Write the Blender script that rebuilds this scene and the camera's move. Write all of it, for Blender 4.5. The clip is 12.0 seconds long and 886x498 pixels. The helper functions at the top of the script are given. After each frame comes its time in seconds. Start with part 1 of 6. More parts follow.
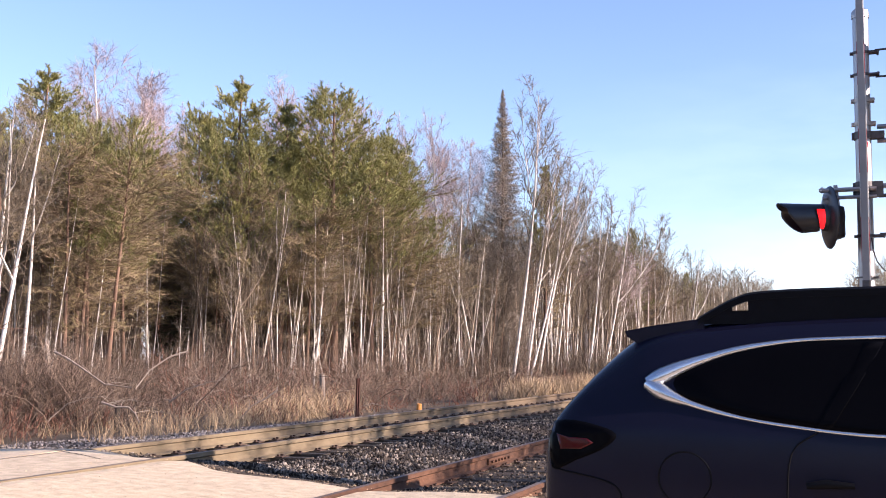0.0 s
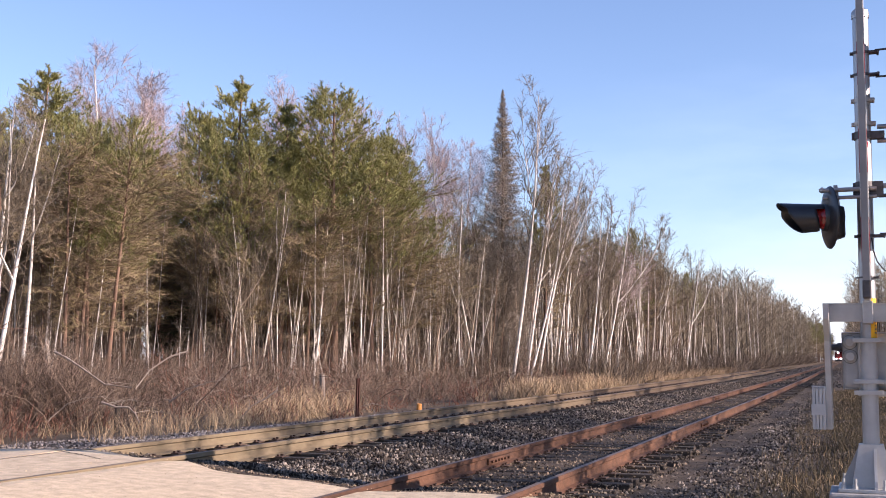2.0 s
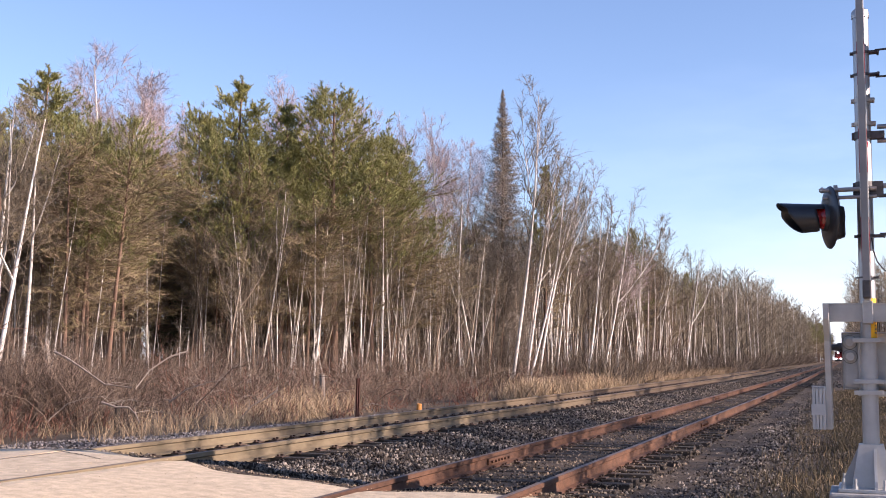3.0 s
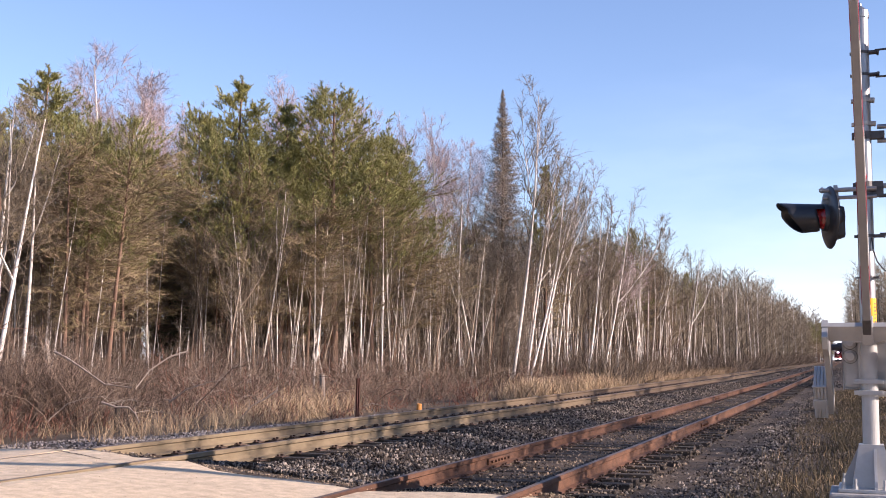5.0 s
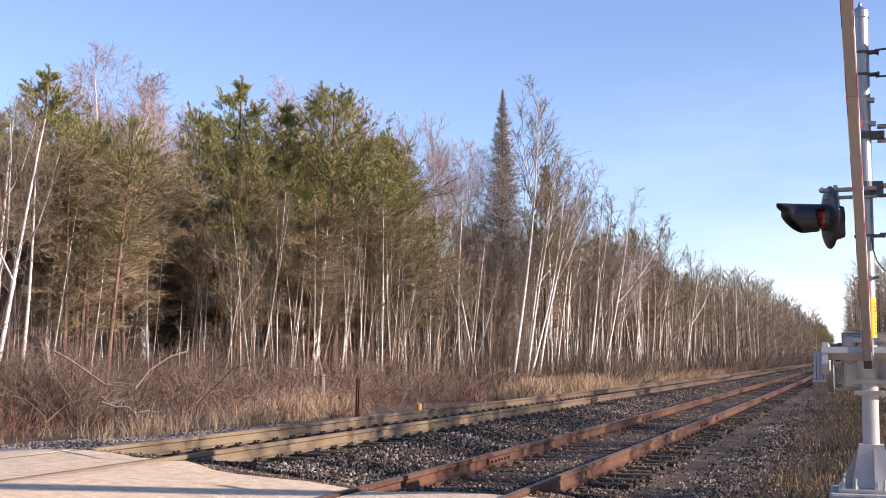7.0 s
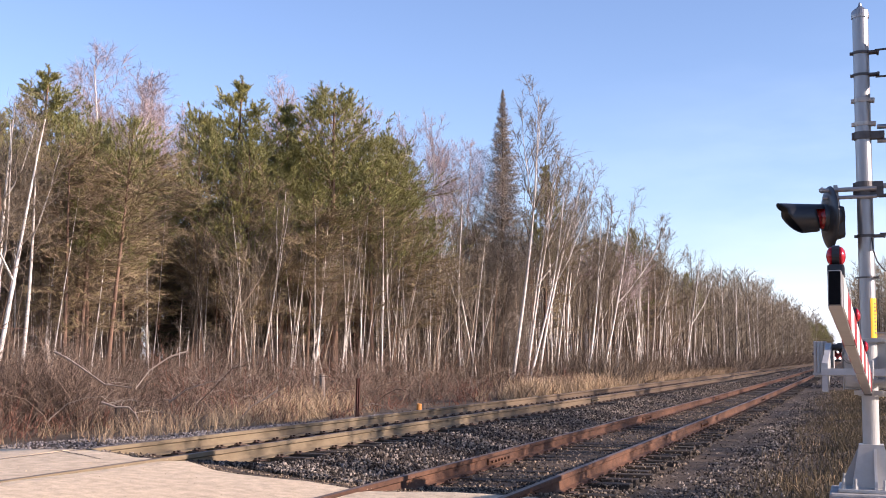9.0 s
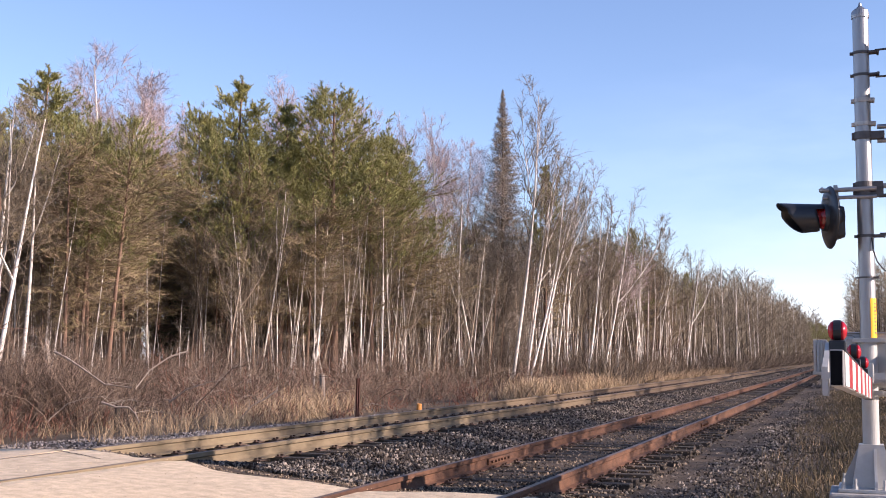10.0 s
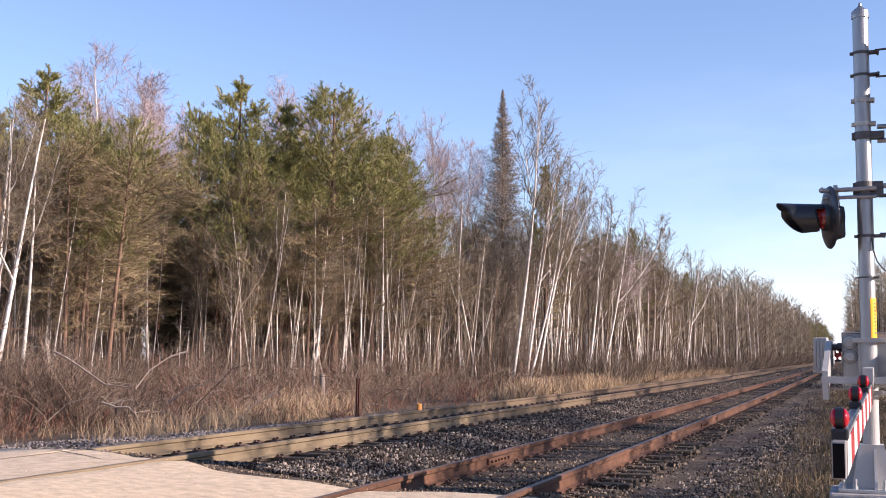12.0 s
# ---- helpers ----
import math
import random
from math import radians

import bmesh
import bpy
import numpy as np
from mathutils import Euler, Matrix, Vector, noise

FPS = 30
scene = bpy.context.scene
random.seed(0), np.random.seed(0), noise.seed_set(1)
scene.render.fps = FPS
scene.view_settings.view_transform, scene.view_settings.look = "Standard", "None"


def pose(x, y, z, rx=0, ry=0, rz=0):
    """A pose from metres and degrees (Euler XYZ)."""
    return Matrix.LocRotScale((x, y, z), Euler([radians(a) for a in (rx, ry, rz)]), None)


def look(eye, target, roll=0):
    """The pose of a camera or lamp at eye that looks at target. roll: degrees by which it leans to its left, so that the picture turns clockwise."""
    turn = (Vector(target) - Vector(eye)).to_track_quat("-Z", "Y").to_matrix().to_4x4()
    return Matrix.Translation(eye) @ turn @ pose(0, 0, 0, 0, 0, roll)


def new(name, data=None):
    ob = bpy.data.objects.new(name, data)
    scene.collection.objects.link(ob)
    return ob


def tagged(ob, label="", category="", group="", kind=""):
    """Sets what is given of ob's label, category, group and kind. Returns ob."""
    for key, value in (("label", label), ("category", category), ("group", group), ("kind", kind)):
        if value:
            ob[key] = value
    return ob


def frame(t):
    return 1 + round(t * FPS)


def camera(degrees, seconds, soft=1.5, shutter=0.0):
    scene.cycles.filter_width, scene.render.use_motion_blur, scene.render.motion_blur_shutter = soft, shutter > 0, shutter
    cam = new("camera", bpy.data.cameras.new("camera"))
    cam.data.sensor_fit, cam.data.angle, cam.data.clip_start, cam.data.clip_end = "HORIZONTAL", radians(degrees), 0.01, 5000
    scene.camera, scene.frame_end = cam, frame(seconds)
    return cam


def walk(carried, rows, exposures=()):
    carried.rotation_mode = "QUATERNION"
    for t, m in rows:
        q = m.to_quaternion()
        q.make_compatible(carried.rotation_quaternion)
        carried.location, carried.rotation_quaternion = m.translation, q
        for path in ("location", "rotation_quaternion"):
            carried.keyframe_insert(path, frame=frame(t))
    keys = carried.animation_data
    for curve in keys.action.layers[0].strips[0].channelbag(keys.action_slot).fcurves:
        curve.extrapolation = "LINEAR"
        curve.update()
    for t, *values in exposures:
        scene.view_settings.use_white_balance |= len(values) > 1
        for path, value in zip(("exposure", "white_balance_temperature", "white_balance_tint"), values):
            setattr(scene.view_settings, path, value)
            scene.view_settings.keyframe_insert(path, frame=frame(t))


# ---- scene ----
# one fixed camera beside a country road, looking along two railway tracks
CAM_H = 1.2
cam = camera(43.0, 12.0, soft=0.95)
CAM_POSE = Matrix.Translation((0, 0, CAM_H)) @ Euler((radians(90 + 5.597), 0, radians(20.157))).to_matrix().to_4x4()
walk(cam, [(0, CAM_POSE), (12.0, CAM_POSE)], exposures=[(0, 1.21, 6250, 23), (0.2, 1.11, 6250, 23), (0.5, 0.99, 6250, 23), (1.0, 0.95, 6250, 23), (12.0, 0.94, 6250, 23)])

# ---------------------------------------------------------------- light
SUN_EL = 19.2
world = bpy.data.worlds.new("sky")
scene.world = world
world.use_nodes = True
wn = world.node_tree
wn.nodes.clear()
w_out = wn.nodes.new("ShaderNodeOutputWorld")
w_bg = wn.nodes.new("ShaderNodeBackground")
w_sky = wn.nodes.new("ShaderNodeTexSky")
w_sky.sky_type = "NISHITA"
w_sky.sun_disc = False
w_sky.sun_elevation = radians(SUN_EL)
w_sky.sun_rotation = radians(90)
w_sky.air_density, w_sky.dust_density, w_sky.ozone_density = 1.0, 0.1, 3.2
w_bg.inputs["Strength"].default_value = 0.119
# thin high cloud, brightest low over the tracks
w_tc = wn.nodes.new("ShaderNodeTexCoord")
w_map = wn.nodes.new("ShaderNodeMapping")
w_map.inputs["Scale"].default_value = (1.6, 1.6, 6.0)
w_noise = wn.nodes.new("ShaderNodeTexNoise")
w_noise.inputs["Scale"].default_value = 2.2
w_noise.inputs["Detail"].default_value = 7
w_noise.inputs["Roughness"].default_value = 0.55
w_ramp = wn.nodes.new("ShaderNodeValToRGB")
w_ramp.color_ramp.elements[0].position, w_ramp.color_ramp.elements[0].color = 0.47, (0, 0, 0, 1)
w_ramp.color_ramp.elements[1].position, w_ramp.color_ramp.elements[1].color = 0.75, (1, 1, 1, 1)
w_sep = wn.nodes.new("ShaderNodeSeparateXYZ")
w_low = wn.nodes.new("ShaderNodeMapRange")
w_low.inputs["From Min"].default_value, w_low.inputs["From Max"].default_value = 0.28, 0.02
w_low.inputs["To Min"].default_value, w_low.inputs["To Max"].default_value = 0.0, 0.55
w_hue = wn.nodes.new("ShaderNodeMix")
w_hue.data_type = "RGBA"
w_hue.blend_type = "MULTIPLY"
w_hue.inputs[0].default_value = 1.0
w_hue.inputs[7].default_value = (1.09, 1.0, 0.985, 1)
w_side = wn.nodes.new("ShaderNodeMapRange")
w_side.inputs["From Min"].default_value, w_side.inputs["From Max"].default_value = -0.30, 0.02
w_both = wn.nodes.new("ShaderNodeMath")
w_both.operation = "MULTIPLY"
w_haze = wn.nodes.new("ShaderNodeMapRange")
w_haze.inputs["From Min"].default_value, w_haze.inputs["From Max"].default_value = 0.085, 0.0
w_haze.inputs["To Min"].default_value, w_haze.inputs["To Max"].default_value = 0.0, 0.75
w_most = wn.nodes.new("ShaderNodeMath")
w_most.operation = "MAXIMUM"
w_mul = wn.nodes.new("ShaderNodeMath")
w_mul.operation = "MULTIPLY"
w_mix = wn.nodes.new("ShaderNodeMix")
w_mix.data_type = "RGBA"
w_mix.inputs[7].default_value = (5.6, 6.6, 7.7, 1)
for a, b in ((w_tc.outputs["Generated"], w_map.inputs["Vector"]), (w_map.outputs[0], w_noise.inputs["Vector"]),
             (w_noise.outputs[0], w_ramp.inputs[0]), (w_tc.outputs["Generated"], w_sep.inputs[0]), (w_sep.outputs[2], w_low.inputs["Value"]),
             (w_ramp.outputs[0], w_mul.inputs[0]), (w_sep.outputs[0], w_side.inputs["Value"]), (w_low.outputs[0], w_both.inputs[0]), (w_side.outputs[0], w_both.inputs[1]), (w_both.outputs[0], w_mul.inputs[1]), (w_sep.outputs[2], w_haze.inputs["Value"]), (w_mul.outputs[0], w_most.inputs[0]), (w_haze.outputs[0], w_most.inputs[1]), (w_most.outputs[0], w_mix.inputs[0]),
             (w_sky.outputs[0], w_hue.inputs[6]), (w_hue.outputs[2], w_mix.inputs[6]), (w_mix.outputs[2], w_bg.inputs["Color"]), (w_bg.outputs[0], w_out.inputs["Surface"])):
    wn.links.new(a, b)

sun = new("sun", bpy.data.lights.new("sun", "SUN"))
sun.data.energy = 5.0
sun.data.angle = radians(0.53)
sun.data.color = (1.0, 0.87, 0.70)
sun.matrix_world = look((60, 0.0, 60 * math.tan(radians(SUN_EL))), (0, 0, 0))


# ---------------------------------------------------------------- materials
def mat(name, base, rough=0.8, metal=0.0, dark=None, scale=8.0, bump=0.0, bump_scale=40.0, island=0.0, rand=0.0, spec=0.3, stretch=(1, 1, 1), mid=0.5):
    """Principled surface: two-scale noise between a dark and a base colour, with fine relief."""
    m = bpy.data.materials.new(name)
    m.use_nodes = True
    nt = m.node_tree
    bs = nt.nodes["Principled BSDF"]
    bs.inputs["Roughness"].default_value, bs.inputs["Metallic"].default_value = rough, metal
    bs.inputs["Specular IOR Level"].default_value = spec
    tc = nt.nodes.new("ShaderNodeTexCoord")
    mp = nt.nodes.new("ShaderNodeMapping")
    mp.inputs["Scale"].default_value = stretch
    nt.links.new(tc.outputs["Object"], mp.inputs["Vector"])
    dark = dark or tuple(c * 0.6 for c in base)
    big = nt.nodes.new("ShaderNodeTexNoise")
    big.inputs["Scale"].default_value, big.inputs["Detail"].default_value = scale * 0.15, 3
    fine = nt.nodes.new("ShaderNodeTexNoise")
    fine.inputs["Scale"].default_value, fine.inputs["Detail"].default_value = scale, 8
    fine.inputs["Roughness"].default_value = 0.65
    for n in (big, fine):
        nt.links.new(mp.outputs[0], n.inputs["Vector"])
    add = nt.nodes.new("ShaderNodeMath")
    add.operation = "ADD"
    nt.links.new(big.outputs[0], add.inputs[0])
    nt.links.new(fine.outputs[0], add.inputs[1])
    last = add.outputs[0]
    if island or rand:
        if island:
            info = nt.nodes.new("ShaderNodeNewGeometry").outputs["Random Per Island"]
        else:
            info = nt.nodes.new("ShaderNodeObjectInfo").outputs["Random"]
        ma = nt.nodes.new("ShaderNodeMath")
        ma.operation = "MULTIPLY_ADD"
        ma.inputs[1].default_value = island or rand
        nt.links.new(info, ma.inputs[0])
        nt.links.new(last, ma.inputs[2])
        last = ma.outputs[0]
    rg = nt.nodes.new("ShaderNodeMapRange")
    extra = (island or rand) * 0.5
    rg.inputs["From Min"].default_value, rg.inputs["From Max"].default_value = 0.6 + extra + (mid - 0.5), 1.4 + extra + (mid - 0.5)
    nt.links.new(last, rg.inputs["Value"])
    mx = nt.nodes.new("ShaderNodeMix")
    mx.data_type = "RGBA"
    mx.inputs[6].default_value, mx.inputs[7].default_value = (*dark, 1), (*base, 1)
    nt.links.new(rg.outputs[0], mx.inputs[0])
    nt.links.new(mx.outputs[2], bs.inputs["Base Color"])
    if bump:
        bn = nt.nodes.new("ShaderNodeTexNoise")
        bn.inputs["Scale"].default_value, bn.inputs["Detail"].default_value = bump_scale, 6
        nt.links.new(mp.outputs[0], bn.inputs["Vector"])
        bp = nt.nodes.new("ShaderNodeBump")
        bp.inputs["Strength"].default_value, bp.inputs["Distance"].default_value = bump, 0.02
        nt.links.new(bn.outputs[0], bp.inputs["Height"])
        nt.links.new(bp.outputs[0], bs.inputs["Normal"])
    return m


def glow(name, colour, strength):
    m = bpy.data.materials.new(name)
    m.use_nodes = True
    bs = m.node_tree.nodes["Principled BSDF"]
    bs.inputs["Base Color"].default_value = (*colour, 1)
    bs.inputs["Emission Color"].default_value = (*colour, 1)
    bs.inputs["Emission Strength"].default_value = strength
    return m


M_GROUND = mat("forest_floor", (0.175, 0.122, 0.078), 0.95, dark=(0.045, 0.032, 0.021), scale=6, bump=0.8, bump_scale=25)
M_BED = mat("cinder_ballast", (0.125, 0.088, 0.060), 0.95, dark=(0.028, 0.020, 0.015), scale=22, bump=1.0, bump_scale=30)
M_ROAD = mat("worn_asphalt", (0.80, 0.625, 0.43), 0.9, dark=(0.38, 0.285, 0.19), scale=60, bump=0.3, bump_scale=160)
M_PALESTONE = mat("pale_gravel", (0.40, 0.345, 0.315), 0.9, dark=(0.11, 0.092, 0.083), scale=10, island=0.9)
M_STONE = mat("ballast_stone", (0.40, 0.33, 0.27), 0.9, dark=(0.028, 0.021, 0.017), scale=10, island=1.1, mid=0.79)
M_GRIT = mat("brown_grit", (0.36, 0.27, 0.19), 0.95, dark=(0.035, 0.025, 0.018), scale=10, island=1.1, mid=0.60)
M_RUST = mat("rusty_rail", (0.165, 0.078, 0.044), 0.85, dark=(0.036, 0.018, 0.013), scale=12, bump=0.4, stretch=(1, 0.5, 1), mid=0.55)
M_RAILTOP = mat("worn_rail_head", (0.24, 0.165, 0.12), 0.5, 0.3, dark=(0.12, 0.075, 0.055), scale=6, stretch=(1, 0.2, 1))
M_TANRAIL = mat("dusty_rail", (0.26, 0.20, 0.125), 0.85, dark=(0.115, 0.083, 0.052), scale=9, bump=0.2, stretch=(1, 0.3, 1))


def dust_wears_off(m, colour, y0, y1):
    """Road dust covers the rails at the crossing; farther along the bare brown steel shows."""
    nt = m.node_tree
    bs = nt.nodes["Principled BSDF"]
    dusty = bs.inputs["Base Color"].links[0].from_socket
    tc = nt.nodes.new("ShaderNodeTexCoord")
    sep = nt.nodes.new("ShaderNodeSeparateXYZ")
    rg = nt.nodes.new("ShaderNodeMapRange")
    rg.inputs["From Min"].default_value, rg.inputs["From Max"].default_value = y0, y1
    mx = nt.nodes.new("ShaderNodeMix")
    mx.data_type = "RGBA"
    mx.inputs[7].default_value = (*colour, 1)
    for a, b in ((tc.outputs["Object"], sep.inputs[0]), (sep.outputs[1], rg.inputs["Value"]), (rg.outputs[0], mx.inputs[0]), (dusty, mx.inputs[6]), (mx.outputs[2], bs.inputs["Base Color"])):
        nt.links.new(a, b)


dust_wears_off(M_TANRAIL, (0.105, 0.072, 0.048), 13.0, 36.0)
M_TIE = mat("weathered_tie", (0.085, 0.066, 0.052), 0.95, dark=(0.024, 0.019, 0.015), scale=20, bump=0.8, stretch=(0.3, 3, 3), rand=0.5)
M_BIRCH = mat("birch_bark", (0.84, 0.765, 0.69), 0.7, dark=(0.16, 0.12, 0.095), scale=6, stretch=(1, 1, 1.6), mid=0.34, rand=0.55)
M_BARK = mat("grey_bark", (0.21, 0.16, 0.12), 0.9, dark=(0.075, 0.055, 0.042), scale=9, stretch=(2, 2, 0.5), rand=0.5)
M_TWIG = mat("bare_twigs", (0.250, 0.198, 0.138), 0.85, dark=(0.090, 0.070, 0.050), scale=2, rand=0.7)
M_ASPEN_TWIG = mat("pale_twigs", (0.50, 0.385, 0.37), 0.8, dark=(0.28, 0.205, 0.195), scale=2, rand=0.5)
M_PALEBARK = mat("pale_sapling_bark", (0.46, 0.365, 0.28), 0.85, dark=(0.20, 0.15, 0.115), scale=9, stretch=(2, 2, 0.5), rand=0.6)
M_OLIVE = mat("old_pine_needles", (0.40, 0.315, 0.148), 0.7, dark=(0.18, 0.146, 0.070), scale=1.2, island=0.6)
M_PINEBARK = mat("pine_bark", (0.24, 0.145, 0.10), 0.9, dark=(0.085, 0.052, 0.038), scale=8, stretch=(2, 2, 0.6), rand=0.4)
M_NEEDLE = mat("pine_needles", (0.315, 0.280, 0.092), 0.6, dark=(0.128, 0.134, 0.050), scale=1.2, island=0.6)
M_NEEDLE2 = mat("spruce_needles", (0.075, 0.082, 0.036), 0.7, dark=(0.028, 0.034, 0.016), scale=1.5, island=0.7)
M_DEADTWIG = mat("dead_conifer_twigs", (0.345, 0.252, 0.158), 0.9, dark=(0.125, 0.088, 0.057), scale=2, island=0.5)
M_SPIRE = mat("grey_spruce_twigs", (0.42, 0.345, 0.275), 0.9, dark=(0.17, 0.137, 0.108), scale=2, island=0.5)
M_ARM = mat("weathered_aluminium", (0.30, 0.285, 0.28), 0.5, 0.2, dark=(0.20, 0.19, 0.185), scale=6)
M_BRUSH = mat("brush_stems", (0.27, 0.19, 0.14), 0.9, dark=(0.06, 0.04, 0.03), scale=1.0, island=0.9)
# stem colour lowered to stand in for the shade inside the woods
M_SHADED_STEM = mat("shade_darkened_stems", (0.135, 0.098, 0.072), 0.9, dark=(0.036, 0.026, 0.020), scale=1.0, island=0.7)
M_TANGLE = mat("tangled_twigs", (0.235, 0.175, 0.125), 0.9, dark=(0.08, 0.058, 0.042), scale=1.0, island=0.7)
M_REDBRUSH = mat("dogwood_stems", (0.27, 0.125, 0.082), 0.85, dark=(0.085, 0.036, 0.026), scale=1.0, island=0.7)
M_GRASS = mat("dry_grass", (0.53, 0.385, 0.235), 0.85, dark=(0.25, 0.165, 0.10), scale=1.0, island=0.8)
M_WEED = mat("dead_weeds", (0.150, 0.112, 0.062), 0.9, dark=(0.05, 0.038, 0.023), scale=1.0, island=0.8)
M_PLATE = mat("rusted_plates", (0.13, 0.08, 0.055), 0.9, dark=(0.05, 0.032, 0.025), scale=15)
M_ALU = mat("galvanized_pole", (0.40, 0.385, 0.385), 0.40, 0.8, dark=(0.27, 0.26, 0.26), scale=5, bump=0.08, stretch=(1, 1, 0.3))
M_SILVER = mat("silver_paint", (0.47, 0.455, 0.44), 0.5, 0.1, dark=(0.33, 0.32, 0.305), scale=7, bump=0.06)
M_STEEL = mat("dark_steel", (0.14, 0.13, 0.13), 0.55, 0.5, dark=(0.06, 0.055, 0.055), scale=12)
M_BLACK = mat("black_enamel", (0.018, 0.018, 0.022), 0.38, dark=(0.010, 0.010, 0.012), scale=5, spec=0.5)
M_WHITE = mat("white_reflective", (0.66, 0.64, 0.60), 0.55, dark=(0.48, 0.46, 0.42), scale=9)
M_REDTAPE = mat("red_reflective", (0.33, 0.03, 0.035), 0.45, dark=(0.22, 0.02, 0.024), scale=9)
M_YELLOW = mat("yellow_label", (0.85, 0.46, 0.02), 0.5, dark=(0.70, 0.34, 0.015), scale=9)
M_REDLENS = mat("red_lens", (0.30, 0.012, 0.012), 0.12, dark=(0.16, 0.006, 0.006), scale=30, spec=0.7)
M_REDLIT = glow("lit_red_lens", (1.0, 0.02, 0.022), 0.55)
M_CONCRETE = mat("concrete", (0.42, 0.40, 0.38), 0.9, dark=(0.28, 0.26, 0.25), scale=12, bump=0.3)
M_PAINT = mat("dark_blue_car_paint", (0.007, 0.007, 0.018), 0.24, 0.0, dark=(0.0055, 0.0055, 0.014), scale=2, spec=0.17)
M_GLASS = mat("tinted_glass", (0.003, 0.003, 0.004), 0.06, dark=(0.002, 0.002, 0.003), scale=2, spec=0.02)
M_CHROME = mat("satin_chrome", (0.62, 0.64, 0.68), 0.22, 0.9, dark=(0.52, 0.54, 0.58), scale=3)
M_CLAD = mat("black_cladding", (0.005, 0.005, 0.007), 0.6, dark=(0.003, 0.003, 0.004), scale=30, bump=0.1, spec=0.08)
M_RUBBER = mat("tyre_rubber", (0.02, 0.02, 0.021), 0.85, dark=(0.013, 0.013, 0.014), scale=20)
M_TAIL = mat("tail_lamp_red", (0.055, 0.004, 0.006), 0.15, dark=(0.03, 0.002, 0.003), scale=4, spec=0.25)
M_TRAIN = mat("red_locomotive_paint", (0.11, 0.016, 0.016), 0.6, dark=(0.06, 0.010, 0.010), scale=2, spec=0.1)
M_ARMLAMP = glow("lit_arm_lamp", (0.30, 0.006, 0.014), 0.06)
M_ARMLAMP.node_tree.nodes["Principled BSDF"].inputs["Roughness"].default_value = 0.12
M_HEADLIGHT = glow("headlight", (1.0, 0.93, 0.82), 60)
M_ORANGE = mat("orange_wood", (0.58, 0.26, 0.07), 0.7, dark=(0.36, 0.14, 0.035), scale=12)
M_PALEWOOD = mat("bleached_wood", (0.44, 0.36, 0.295), 0.85, dark=(0.20, 0.155, 0.125), scale=12, stretch=(2, 2, 0.6), bump=0.4)
M_OLDWOOD = mat("old_wood", (0.30, 0.25, 0.21), 0.9, dark=(0.12, 0.09, 0.075), scale=12, stretch=(2, 2, 0.4), bump=0.5)
M_RUSTPOST = mat("rusted_post", (0.13, 0.052, 0.036), 0.85, dark=(0.06, 0.027, 0.02), scale=15)


# ---------------------------------------------------------------- mesh tools
def mesh_ob(name, verts, faces, material, parent=None, label="", smooth=False, mats=None, index=None):
    me = bpy.data.meshes.new(name)
    me.from_pydata(verts, [], faces)
    for m in (mats or [material]):
        me.materials.append(m)
    if index is not None:
        me.polygons.foreach_set("material_index", index)
    if smooth:
        me.polygons.foreach_set("use_smooth", [True] * len(me.polygons))
    me.update()
    ob = new(name, me)
    ob.parent = parent
    if label:
        ob["label"] = label
    return ob


def part(name, bm, material, parent, label="", smooth=False):
    me = bpy.data.meshes.new(name)
    bmesh.ops.recalc_face_normals(bm, faces=bm.faces)
    bm.to_mesh(me)
    bm.free()
    me.materials.append(material)
    if smooth:
        for p in me.polygons:
            p.use_smooth = True
    ob = new(name, me)
    ob.parent = parent
    if label:
        ob["label"] = label
    return ob


def shared(name, like, parent, m):
    ob = new(name, like.data)
    ob.parent = parent
    ob.matrix_basis = m
    return ob


def box(bm, lo, hi, bevel=0.0, m=None):
    geo = bmesh.ops.create_cube(bm, size=1.0)
    vs = geo["verts"]
    for v in vs:
        v.co = Vector(((lo[i] + hi[i]) / 2 + v.co[i] * (hi[i] - lo[i]) for i in range(3)))
    if bevel:
        es = list({e for v in vs for e in v.link_edges})
        out = bmesh.ops.bevel(bm, geom=es, offset=bevel, segments=2, affect="EDGES", profile=0.6)
        vs = list({v for f in out["faces"] for v in f.verts} | {v for v in vs if v.is_valid})
    if m is not None:
        bmesh.ops.transform(bm, matrix=m, verts=vs)
    return bm


def rod(bm, a, b, r, r2=None, n=12):
    a, b = Vector(a), Vector(b)
    q = (b - a).to_track_quat("Z", "Y").to_matrix().to_4x4()
    bmesh.ops.create_cone(bm, cap_ends=True, segments=n, radius1=r, radius2=r if r2 is None else r2, depth=(b - a).length,
                          matrix=Matrix.Translation((a + b) / 2) @ q)
    return bm


def lathe(bm, profile, m=None, n=24):
    """Turn (radius, height) pairs round the z axis."""
    rings = []
    for r, z in profile:
        rings.append([bm.verts.new((r * math.cos(2 * math.pi * i / n), r * math.sin(2 * math.pi * i / n), z)) for i in range(n)])
    for p, q in zip(rings, rings[1:]):
        for i in range(n):
            bm.faces.new((p[i], p[(i + 1) % n], q[(i + 1) % n], q[i]))
    bm.faces.new(rings[0][::-1])
    bm.faces.new(rings[-1])
    if m is not None:
        bmesh.ops.transform(bm, matrix=m, verts=[v for r in rings for v in r])
    return bm


